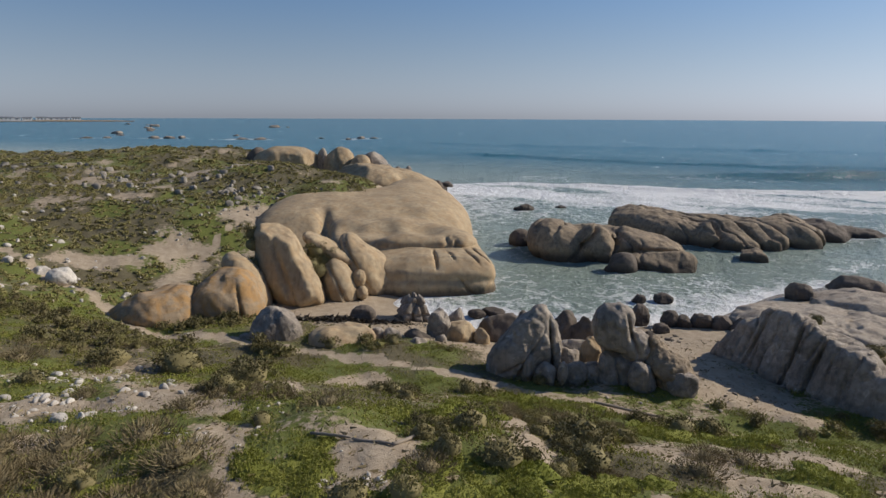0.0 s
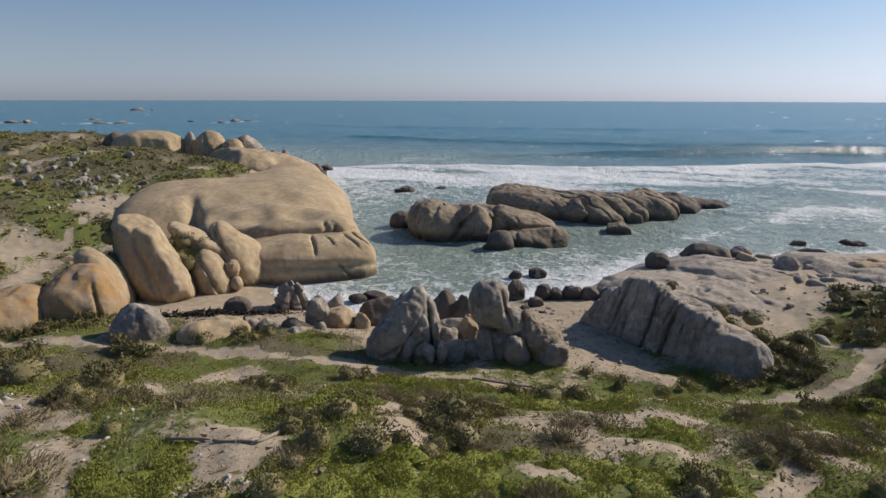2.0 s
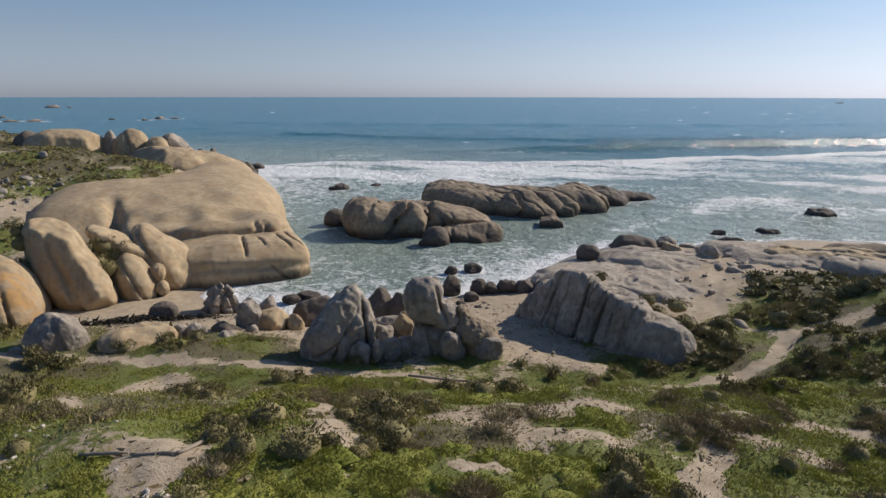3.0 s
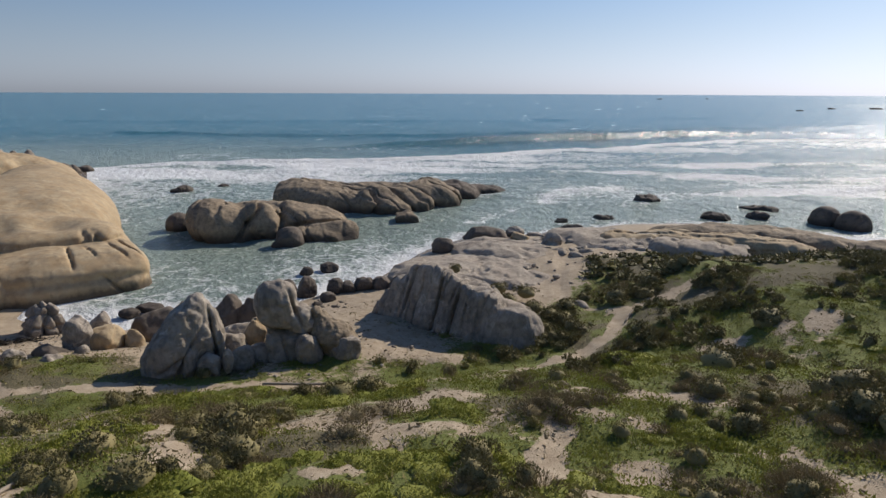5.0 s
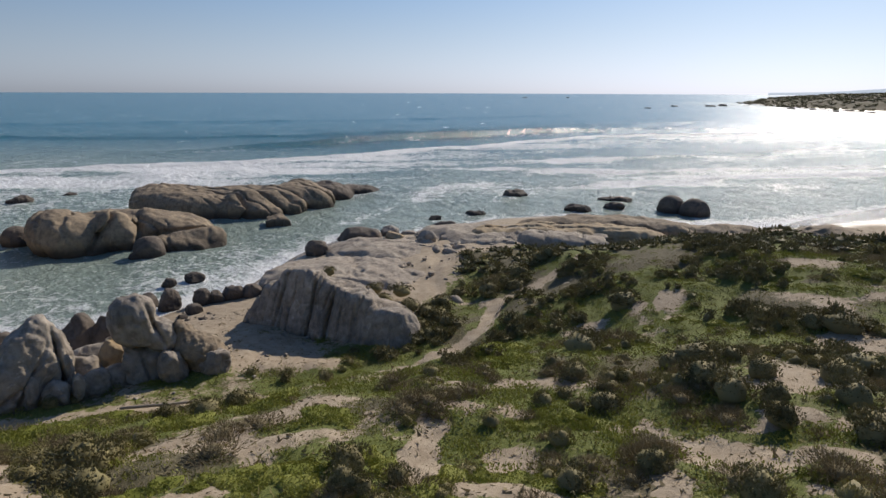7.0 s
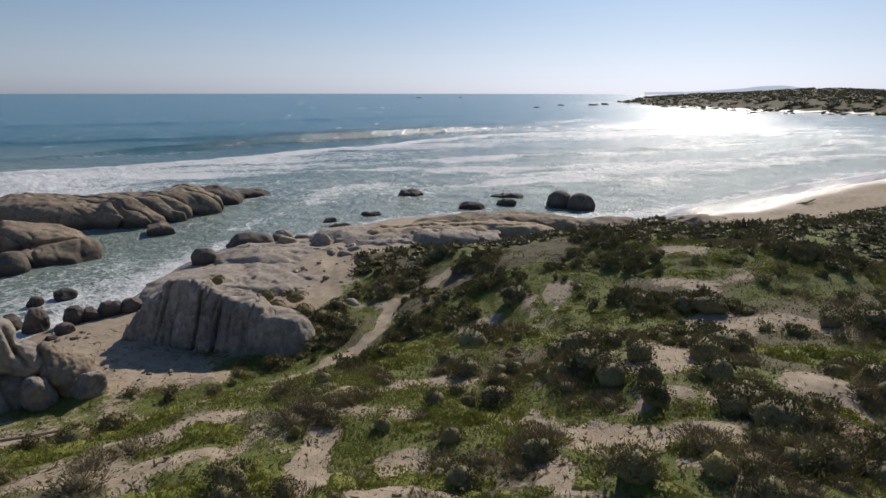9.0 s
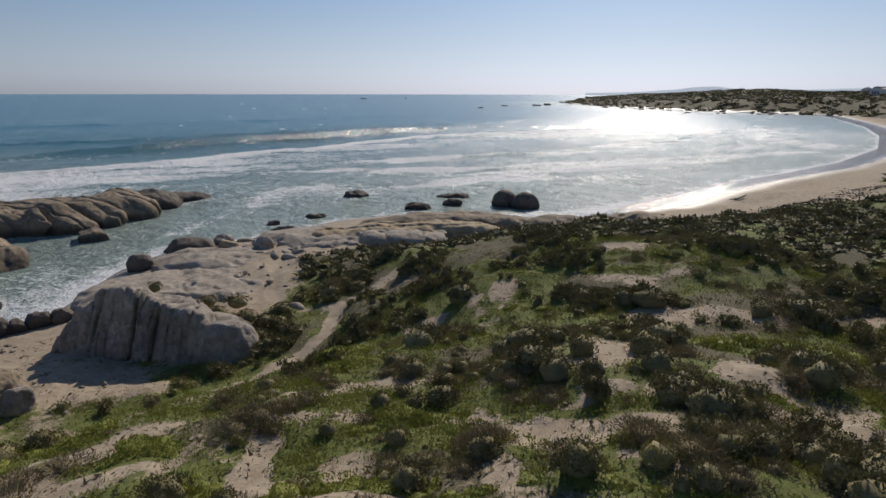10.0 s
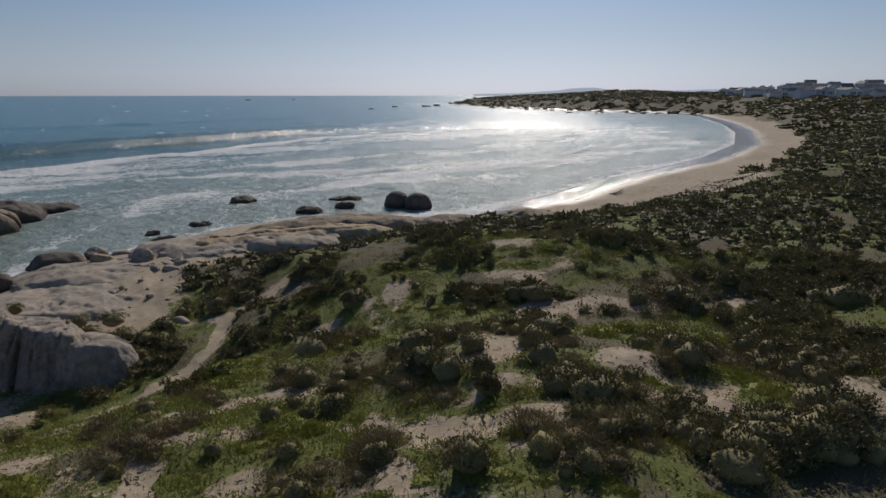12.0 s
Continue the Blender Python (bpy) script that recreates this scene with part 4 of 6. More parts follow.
# the fluted slab by the beach and the platform behind it
solid("slab_rock", [(24.3, 46.9, 1.5, 2.5, 2.8, 3.0, -25, 32, 2.2), (22.9, 48.3, 0.9, 2.0, 2.2, 1.3, -25, 22, 2.2), (24.96, 44.76, 2.3, 1.8, 2.8, 3.6, -27, 8, 2.8), (25.95, 43.19, 2.2, 1.5, 2.7, 3.5, -29, 7, 3.0), (26.68, 41.9, 2.0, 1.4, 2.7, 3.1, -30, 6, 3.0), (27.64, 39.75, 1.9, 2.0, 2.5, 2.85, -33, 8, 2.8), (28.3, 44.0, 1.6, 2.6, 4.5, 2.9, 26, 0, 2.6)], GREY, "long grey granite slab with upright joints above the cove", 0.125, 0.45, seed=411, chips=3, deep=(90, 97), lump=0.12, scale=1.5, rough=0.06, planes=((24.9, 42.2, 1.0, -0.88, -0.37, 0.26),),
      shell=((0.5, -0.84, -0.16, 0.8, 0.3),), grooves=((25.2, 42.6, 2.6, 0.5, -0.84, -0.15, 0.12, 0.9, 3.4), (25.9, 41.0, 2.2, 0.5, -0.84, -0.15, 0.12, 0.8, 3.0), (26.6, 38.6, 2.0, 0.5, -0.84, -0.1, 0.08, 0.3, 2.4), (23.6, 45.2, 3.2, 0.5, -0.84, -0.25, 0.12, 0.7, 2.4)))
solid("slab_block", [(28.77, 36.67, 1.66, 2.46, 2.0, 2.05, -36, 4, 2.8), (29.6, 36.6, 1.2, 1.9, 1.8, 1.7, -36, 10, 2.4)], GREY, "smooth grey granite block at the slab's end", 0.1, 0.3, seed=412, chips=3, deep=(88, 96), lump=0.1, scale=1.5, planes=((27.8, 36.0, 1.2, -0.82, -0.5, 0.28),))
SHELF = "low sand-dusted granite pavement by the sea"
boulder("pavement_rock", PAVE, 30.4, 45.2, 0.3, 3.2, 6.6, 2.4, 26, 120, "stepped granite pavement behind the slab", 5, rough=2.5, joints=5)
boulder("pavement_rock", PAVE, 36, 54, 0.4, 9, 7, 1.7, -30, 121, SHELF, 5, joints=7, rough=2.5)
boulder("pavement_rock", PAVE, 45, 60, 0.4, 9, 6.5, 1.6, -36, 122, SHELF, 5, joints=7, rough=2.5)
boulder("pavement_rock", PAVE, 57.5, 57.5, 0.6, 9, 6.5, 1.9, -46, 123, SHELF, 5, joints=7, rough=2.0)
boulder("pavement_rock", PAVE, 64, 50.5, 0.8, 9, 5, 2.0, -52, 124, SHELF, 5, joints=7, rough=1.6)
WHALE = "long smooth whaleback of brown granite above the beach"
solid("whaleback_rock", [(74, 52.5, 0.4, 7, 4.2, 2.5, -54, -2, 2.4), (80, 45.5, 0.2, 8, 4.4, 2.7, -56, 2, 2.4), (86.5, 36, 0.0, 8, 3.8, 2.2, -66, 3, 2.3), (69.5, 55.5, 0.6, 4, 3, 2.0, -50, 0)], ISLAND, WHALE, 0.2, 0.9, seed=125, chips=3, deep=(92, 98), lump=0.3, scale=3.0, rough=0.08, shell=((0.15, 0.15, 1, 0.9, 0.25),))
solid("ledge_rock_shelf", [(66, 50.5, 0.8, 7, 3.2, 2.2, -50, 4, 2.6), (72, 45, 1.0, 7, 2.6, 1.9, -56, 4, 2.6), (60, 55, 0.9, 5, 3, 2.0, -46, 3, 2.5)], TAN, "layered tan granite ledge below the whaleback", 0.2, 0.5, seed=126, chips=3, deep=(90, 97), lump=0.25, scale=2.2, rough=0.08, shell=((0.2, 0.2, 1, 0.7, 0.3),))
rock("hump_rock", (79.5, 22, 2.4), [(0, 0, 0.6, 5.0, 5.6, 2.2, -74), (-2.0, 4.0, 0.3, 3.4, 4.6, 1.9, -60)], ISLAND, "brown granite hump between the scrub and beach", 0, 127, 5, facets=2)
boulder("perched_rock", DARK, 39.5, 66.3, 0.6, 1.5, 1.4, 1.6, -30, 131, "dark rounded rock perched on the pavement")
boulder("perched_rock", DARK, 46.7, 68.2, 0.2, 3.2, 2.2, 2.3, -34, 132, "dark wedge-shaped rock at the pavement's edge", 5, facets=7)
boulder("perched_rock", GREY, 52.9, 69.2, 0.3, 1.25, 1.2, 1.3, -37, 133, "grey rock at the pavement's edge")
boulder("perched_rock", DARK, 58.7, 64.1, 0.8, 1.9, 1.3, 1.5, -42, 134, "dark rock at the pavement's edge")
boulder("perched_rock", TAN, 48.5, 62.5, 1.4, 1.2, 1.0, 1.4, -42, 135, "brown rock on the sandy pavement")
boulder("perched_rock", GREY, 50.5, 58.5, 1.8, 1.3, 1.0, 1.3, -42, 136, "brown rock on the sandy pavement")

# islands and rocks in the sea
ISLE = "dark-sided granite island rock washed by the sea"
solid("island_boulder", [(12.4, 97.02, 0.7, 1.9, 1.8, 1.9, -7, 0)], DARK, "rounded dark boulder beside the island", 0.16, seed=141, lump=0.1, scale=1.5)
solid("island_rock", [(17.75, 91.0, 1.1, 5.3, 5.5, 3.4, -11, 24, 2.4), (22.1, 92.58, 2.4, 2.77, 5, 1.75, -13, 10), (22.6, 88.1, 1.4, 3.7, 3.4, 2.5, -14, 48, 2.4), (29.66, 88.98, 0.9, 5.6, 5, 2.5, -18, 14, 2.9), (26.6, 92.5, 1.5, 5.0, 5, 2.0, -16, 12, 2.6), (29.6, 82.6, 0.3, 4.7, 2.9, 1.85, -20, -4, 3.4)], ISLAND, ISLE, 0.2, 0.5, seed=501, chips=2, deep=(93, 98), lump=0.3, scale=2.8, rough=0.1, group="rocks of the island",
      shell=((0.95, -0.25, 0.2, 2.6, 0.35),), grooves=((20.3, 86.5, 2.6, 0.8, 0, -0.7, 0.3, 0.9, 4), (24.4, 86, 1.6, 0.9, 0, -0.5, 0.3, 0.8, 3), (29, 84.2, 1.9, 0, 0.5, 1, 0.3, 0.8, 5.5), (26.2, 86.5, 2.4, 0.9, 0.2, 0.3, 0.25, 0.6, 4)))
solid("wet_island_rock", [(24.07, 80.6, 0.6, 1.83, 2, 1.8, -16, -20, 2.4), (22.6, 80.4, 0.1, 1.2, 1.2, 0.7, 0, 0)], DARK, "dark wet rock before the island", 0.16, 0.3, seed=505, chips=4, lump=0.15, scale=1.4, group="rocks of the island")
solid("island_rock", [(37.63, 107.5, 0.9, 8.2, 7, 3.3, -19, 8, 2.6), (39.87, 101.59, 0.6, 7.8, 5, 3.0, -21, 8, 2.8), (45.6, 97.2, 1.0, 5.2, 5, 2.95, -25, 4, 3.0), (50.9, 98.0, 0.9, 4.4, 5, 2.75, -27, 6, 2.9), (56.2, 99.4, 0.9, 5.2, 5, 2.8, -30, 10, 2.8), (58.57, 106.29, 1.8, 3.8, 5, 1.8, -29, 4), (47.5, 103, 0.9, 8.0, 5, 2.9, -24, 2, 2.6)], ISLAND, "broad whaleback island with a fluted seaward side", 0.22, 0.6, seed=506, chips=2, deep=(93, 98), lump=0.32, scale=3.2, rough=0.1, group="rocks of the island",
      shell=((0.92, 0.35, 0.25, 2.5, 0.45),), grooves=((42.2, 95.5, 1.6, 1, 0.3, -0.4, 0.35, 1.0, 4), (48.4, 93.5, 1.5, 1, 0.3, 0.3, 0.3, 0.9, 4), (53.4, 95, 1.6, 1, 0.4, 0.4, 0.3, 0.9, 4), (58.5, 97, 1.4, 1, 0.4, 0.6, 0.3, 0.8, 4)))
solid("island_tail", [(65.42, 105.57, 0.6, 4.58, 4, 2.0, -32, 20, 2.3), (72.06, 106.59, 0.0, 5.16, 3, 1.24, -34, 6, 2.3)], DARK, "low dark tail of the island awash", 0.22, 0.5, seed=510, chips=4, deep=(88, 97), lump=0.25, scale=2.2, rough=0.1, group="rocks of the island")
solid("island_boulder", [(44.6, 87.15, 0.4, 2.35, 2, 1.3, -27, 4, 3)], ISLAND, "flat pale boulder in the channel", 0.16, seed=148, chips=8, lump=0.15, scale=1.5)
AWASH = "low black rock awash in the surf"
for k, (x, y, rx, ry, h, turn) in enumerate(((17.6, 134, 2.3, 1.7, 1.5, -7), (26, 138, 1.5, 1.2, 0.6, 10), (91.5, 81.4, 3.0, 1.7, 1.4, -48), (73.5, 74, 2.2, 1.5, 0.5, -44), (89.7, 64.2, 2.6, 1.6, 1.1, -54), (95.7, 61.0, 2.1, 1.5, 1.1, -57), (103, 65.8, 3.2, 1.6, 0.7, -57), (66, 75, 1.2, 1.0, 0.4, 0))):
    solid("sea_rock", [(x, y, 0, rx, ry, h, turn, 0, 2.3), (x + 0.3 * rx, y - 0.2 * ry, 0, 0.6 * rx, 0.8 * ry, h * 1.12, turn, 0, 2.2)], DARK, AWASH, 0.14, 0.3, seed=151 + k, chips=7, lump=0.22, scale=1.0, rough=0.08)
TWIN = "round dark boulder of a pair in the shallows"
solid("twin_boulder", [(101.2, 53.6, 0.4, 2.3, 2.2, 2.5, -62, 0, 2.0)], DARK, TWIN, 0.16, seed=161, lump=0.12, scale=1.6, group="pair of boulders in the shallows")
solid("twin_boulder", [(101.0, 49.3, 0.3, 2.4, 2.2, 2.5, -63, 0, 2.0)], DARK, TWIN, 0.16, seed=162, lump=0.12, scale=1.6, group="pair of boulders in the shallows", grooves=((98, 48.3, 1.6, 0.3, 1, 0.2, 0.15, 0.3, 2.5),))

# the lone boulder by the path and limestone on the left slope
solid("lone_boulder", [(-13.42, 48.48, 2.5, 1.85, 1.7, 2.3, 15, -4, 3), (-14.42, 47.67, 2.1, 1.19, 1.4, 1.82, 17, 0, 2.5)], GREY, "pale square-shouldered boulder beside the path", 0.1, 0.25, seed=171, chips=5, deep=(86, 97), lump=0.12, scale=1.2, grooves=((-13.0, 46.9, 3.2, 1, 0.2, 0.3, 0.12, 0.2, 1.6),))
boulder("low_boulder", GREY, -15.8, 47.6, 1.8, 0.8, 0.6, 1.0, 16, 172, "small pale boulder beside the larger one")
boulder("limestone_block", PALE, -39.0, 61.5, 3.4, 1.4, 1.1, 1.3, 32, 173, "pale broken limestone block on the scrub slope", facets=9, rough=3)
boulder("limestone_block", PALE, -42.0, 62.5, 3.6, 1.1, 0.9, 1.0, 12, 174, "pale broken limestone block on the scrub slope", facets=9, rough=3)


# ---- plants ----
def leaf_material(name, a, b, c, rough=0.65, glow=0.08):
    """Leaves: colours a to b from plant to plant, c on single leaves."""
    m = Mat(name)
    info = m.add("ShaderNodeObjectInfo").outputs["Random"]
    isle = m.add("ShaderNodeNewGeometry").outputs["Random Per Island"]
    patch = m.noise(0.45, 3, 0.6)
    col = m.mix(m.ramp(m.math("ADD", m.math("MULTIPLY", info, 0.5), m.math("MULTIPLY", patch, 0.6)), (0.25, 0.0), (0.8, 1.0)), a, b)
    col = m.mix(m.ramp(isle, (0.55, 0.0), (1.0, 0.8)), col, c)
    m.out(col, rough, 0.12)
    tr = m.add("ShaderNodeBsdfTranslucent")
    m.link(col, tr.inputs["Color"])
    mix = m.add("ShaderNodeMixShader", Fac=glow)
    m.link(m.b.outputs[0], mix.inputs[1])
    m.link(tr.outputs[0], mix.inputs[2])
    m.link(mix.outputs[0], m.t.nodes["Material Output"].inputs["Surface"])
    return m.m


LEAF_DARK = leaf_material("dark_shrub_leaves", (0.105, 0.096, 0.042), (0.17, 0.152, 0.065), (0.22, 0.18, 0.10))
LEAF_MAT = leaf_material("succulent_mat_leaves", (0.19, 0.21, 0.034), (0.29, 0.295, 0.066), (0.33, 0.31, 0.11), 0.65, 0.16)
LEAF_DRY = leaf_material("dry_scrub_twigs", (0.155, 0.121, 0.064), (0.235, 0.188, 0.102), (0.31, 0.258, 0.15), 0.9, 0.1)
LEAF_OLIVE = leaf_material("olive_scrub_leaves", (0.175, 0.165, 0.055), (0.265, 0.235, 0.09), (0.27, 0.22, 0.12))
BARK = Mat("grey_bark").out((0.10, 0.08, 0.06), 0.9)


def sprigs(rng, centre, normal, length, width):
    """Small pointed blades: one triangle each, from centre along normal."""
    n = len(centre)
    side = np.cross(normal, rng.normal(size=(n, 3)))
    side /= np.linalg.norm(side, axis=1)[:, None] + 1e-9
    tip = centre + normal * length[:, None]
    a, b = centre - side * width[:, None], centre + side * width[:, None]
    v = np.stack([a, b, tip], 1).reshape(-1, 3)
    return v, np.arange(3 * n).reshape(-1, 3)


def bush_shape(seed, n, height, clumps, blade, spread, upright=0.3, inner=0.25):
    """A bush about 1 m in radius: blades on the outside of several clumps."""
    rng = np.random.RandomState(seed)
    a = rng.uniform(0, 2 * np.pi, clumps)
    r = np.sqrt(rng.uniform(0, 1, clumps)) * 0.68
    cc = np.stack([np.cos(a) * r, np.sin(a) * r, height * (0.35 + 0.3 * (1 - r)) * rng.uniform(0.7, 1.2, clumps)], 1)
    cr = rng.uniform(0.26, 0.46, clumps)
    k = rng.randint(0, clumps, n)
    d = rng.normal(size=(n, 3))
    d[:, 2] = np.abs(d[:, 2]) * 0.9 - 0.15
    d /= np.linalg.norm(d, axis=1)[:, None]
    rad = cr[k] * (1 - inner * rng.uniform(0, 1, n) ** 2)
    p = cc[k] + d * rad[:, None] * (1, 1, height * 1.1)
    p[:, 2] = np.maximum(p[:, 2], 0.0)
    nrm = d + rng.normal(size=(n, 3)) * spread + (0, 0, upright)
    nrm /= np.linalg.norm(nrm, axis=1)[:, None]
    return sprigs(rng, p, nrm, blade * rng.uniform(0.6, 1.4, n), blade * 0.36 * rng.uniform(0.7, 1.3, n))


def twig_shape(seed, n, height):
    """A dry bush: thin twigs that fork upwards from the ground."""
    rng = np.random.RandomState(seed)
    a, r = rng.uniform(0, 2 * np.pi, n), rng.uniform(0, 1, n) ** 0.6
    out = np.stack([np.cos(a), np.sin(a), np.zeros(n)], 1)
    z = height * (1 - r * r) ** 0.5 * rng.uniform(0.35, 1.0, n)
    p = out * r[:, None] * 0.95 + np.stack([0 * z, 0 * z, z * 0.75], 1) + rng.normal(size=(n, 3)) * 0.05
    p[:, 2] = np.abs(p[:, 2])
    d = out * (0.3 + 0.6 * r[:, None]) + (0, 0, 0.75) + rng.normal(size=(n, 3)) * 0.35
    d /= np.linalg.norm(d, axis=1)[:, None]
    return sprigs(rng, p, d, rng.uniform(0.10, 0.30, n), rng.uniform(0.006, 0.020, n))


def mat_shape(seed, n):
    """A low cushion of succulent leaves with an uneven rim."""
    rng = np.random.RandomState(seed)
    a, r = rng.uniform(0, 2 * np.pi, n), np.sqrt(rng.uniform(0, 1, n))
    rim = 0.8 + 0.2 * np.sin(3 * a + seed) + 0.1 * np.sin(7 * a + 2 * seed)
    x, y = np.cos(a) * r * rim, np.sin(a) * r * rim
    z = 0.13 * (1 - r ** 3) * (1 + 0.6 * vnoise(np.stack([x * 3, y * 3, x * 0], 1), seed))
    d = rng.normal(size=(n, 3)) * 0.5 + (0, 0, 0.9)
    d /= np.linalg.norm(d, axis=1)[:, None]
    return sprigs(rng, np.stack([x, y, z], 1), d, rng.uniform(0.05, 0.12, n), rng.uniform(0.018, 0.035, n))


def stem_shape(seed, n=7, height=0.6):
    rng = np.random.RandomState(seed)
    v, f = [], []
    for i in range(n):
        a, r = rng.uniform(0, 2 * np.pi), rng.uniform(0.2, 0.6)
        foot = np.array([rng.normal() * 0.08, rng.normal() * 0.08, -0.1])
        top = np.array([math.cos(a) * r, math.sin(a) * r, height * rng.uniform(0.5, 0.8)])
        for p, w in ((foot, 0.03), (top, 0.008)):
            v += [p + (w, 0, 0), p + (-w * 0.5, w * 0.87, 0), p + (-w * 0.5, -w * 0.87, 0)]
        b = 6 * i
        f += [(b, b + 1, b + 4, b + 3), (b + 1, b + 2, b + 5, b + 4), (b + 2, b, b + 3, b + 5)]
    return np.array(v), np.array(f)


def core_shape(seed, height, level=2, wide=0.62):
    """The dark twiggy inside of a bush."""
    d, f = ball(level)
    v = d * (wide, wide, height * 0.89 * wide) + (0, 0, height * 0.32)
    return v * (1 + 0.25 * vnoise(d * 2.2, seed))[:, None], f


def bush_kind(name, label, material, shapes, height, group, category="shrub"):
    """One plant of each shape, with its parts, to be copied."""
    made = []
    for i, (v, f) in enumerate(shapes):
        root = tagged(new(name), label, category, group)
        for part_name, (pv, pf), mat in (("foliage", (v, f), material), ("branch_frame", stem_shape(i + 3, 7, height), BARK), ("inner_foliage", core_shape(i + 9, height, 2, 0.62 if material is not LEAF_DRY else 0.4), LEAF_OLIVE if material is not LEAF_DRY else LEAF_DRY)):
            me = make_mesh(part_name, pv, pf, smooth=part_name != "foliage")
            me.materials.append(mat)
            new(part_name, me).parent = root
        made.append(root)
    return made


SHRUBS = bush_kind("shrub", "dense dark green coastal shrub on sand", LEAF_DARK, [bush_shape(s, 850, 0.95, 11, 0.10, 0.45) for s in (1, 2, 3, 4)], 0.9, "dark shrubs on the slope")
OLIVES = bush_kind("olive_shrub", "olive green low scrub bush with open twigs", LEAF_OLIVE, [bush_shape(s, 850, 0.75, 9, 0.085, 0.7, 0.5) for s in (11, 12, 13)], 0.7, "olive scrub on the slope")
DRIES = bush_kind("dry_bush", "grey brown dry twiggy bush on sandy ground", LEAF_DRY, [twig_shape(s, 900, 0.62) for s in (21, 22, 23)], 0.5, "dry bushes on the slope")


def mat_kind():
    made = []
    for s in (31, 32, 33):
        (v, f), (dome, tri) = mat_shape(s, 900), ball(3)
        rim = 0.8 + 0.2 * np.sin(3 * np.arctan2(dome[:, 1], dome[:, 0]) + s) + 0.1 * np.sin(7 * np.arctan2(dome[:, 1], dome[:, 0]) + 2 * s)
        dome = dome * np.stack([rim, rim, np.full(len(rim), 0.11)], 1) * (1 + 0.12 * vnoise(dome * 4, s))[:, None]
        v, f = np.concatenate([v, dome]), np.concatenate([f, tri + len(v)])
        me = make_mesh("green_mat", v, f, False)
        me.materials.append(LEAF_MAT)
        made.append(tagged(new("green_mat", me), "bright green succulent mat creeping over sand", "ground cover", "green mats on the slope"))
    return made


MAT_PLANTS = mat_kind()
USED = set()


def ground_at(x, y):
    return float(height(np.array([x]), np.array([y]))[0])


def plant(kinds, x, y, r, rng, tall=1.0, z=None):
    src = kinds[rng.randint(len(kinds))]
    m = pose(x, y, (ground_at(x, y) if z is None else z) - 0.06, rng.uniform(-5, 5), rng.uniform(-5, 5), rng.uniform(0, 360))
    s = (r * rng.uniform(0.9, 1.1), r * rng.uniform(0.9, 1.1), max(0.45, r ** 0.7) * tall * rng.uniform(0.85, 1.15))
    if src.name not in USED:
        USED.add(src.name)
        src.matrix_basis = m
        ob = src
    else:
        ob = copy_thing(src, m)
    ob.scale = s
    return ob


def free(x, y, gap=0.3):
    """Whether no rock stands there (vectors)."""
    ok = np.ones(x.shape, bool)
    for cx, cy, r in KEEP_OFF:
        ok &= np.hypot(x - cx, y - cy) > r * 0.8 + gap
    return ok


# plants that stand out, by place and radius
KEY_DARK = ((-10.1, 29.2, 1.7), (-16.1, 36.6, 2.1), (-6.2, 20.0, 0.6), (5.3, 21.5, 1.3), (-3.3, 36.4, 1.0), (10.7, 26.4, 0.8), (4.9, 18.2, 1.1), (-19.8, 27.9, 1.1),
            (1.5, 36.4, 1.0), (-20.7, 36.6, 1.8), (20.2, 31.8, 0.8), (6.3, 22.8, 1.0), (10.8, 14.1, 0.9), (29.0, 19.1, 1.7), (39.7, 23.1, 1.6), (41.5, 38.5, 1.8),
            (34.1, 37.6, 1.6), (32.0, 7.0, 1.6), (25.0, 7.5, 0.9), (30.9, 20.5, 1.4), (28.4, 13.2, 1.7), (24.5, 4.1, 1.4), (31.7, 1.0, 1.1), (32.2, -0.9, 1.1), (17.8, 8.0, 0.9),
            (17.5, 5.2, 1.0), (22.0, 12.8, 1.1), (40.5, 14.2, 1.7), (21.7, -2.8, 1.7), (25.5, -5.3, 1.5))
KEY_DARK_2 = ((42.1, 1.4, 2.0), (46.4, -7.4, 2.2), (22.9, -4.3, 1.6), (20.4, -1.4, 1.3), (33.2, 35.2, 1.2), (36.6, 39.5, 1.3), (39.6, 41.5, 1.2), (-14.2, 68.0, 1.7), (-13.6, 66.0, 1.3), (-24.5, 63.8, 1.5), (31.8, 37.0, 0.9),
              (6.6, 39.9, 0.8), (-9.5, 45.6, 1.2), (-6.4, 46.6, 0.9), (-4.4, 45.8, 0.9), (43.5, 36.8, 1.3), (46.5, 39.5, 1.6), (50, 38.5, 1.6), (54, 40, 1.7), (58, 39, 1.6), (30.6, 35.4, 1.2), (31.2, 33.9, 0.9), (28.2, 33.4, 0.6), (17.5, 41.6, 0.8), (8.2, 40.4, 0.7))
KEY_DARK_3 = ((25.1, 10.1, 1.3), (27.1, 8.9, 1.1), (29.2, 6.4, 1.2), (41.3, 10.1, 1.7), (24.8, 15.4, 1.0), (23.6, 6.8, 1.0), (24.2, 4.6, 0.8), (4.7, 20.4, 1.4), (10.6, 12.8, 0.8), (26.7, 5.5, 1.1), (22.4, 3.3, 1.3), (29.4, -0.1, 1.2), (19.9, -1.6, 1.1), (22.2, -2.7, 0.9), (25.8, 1.6, 0.7), (23.1, 7.0, 0.8), (25.5, 8.7, 1.2), (41.8, 3.7, 1.2))
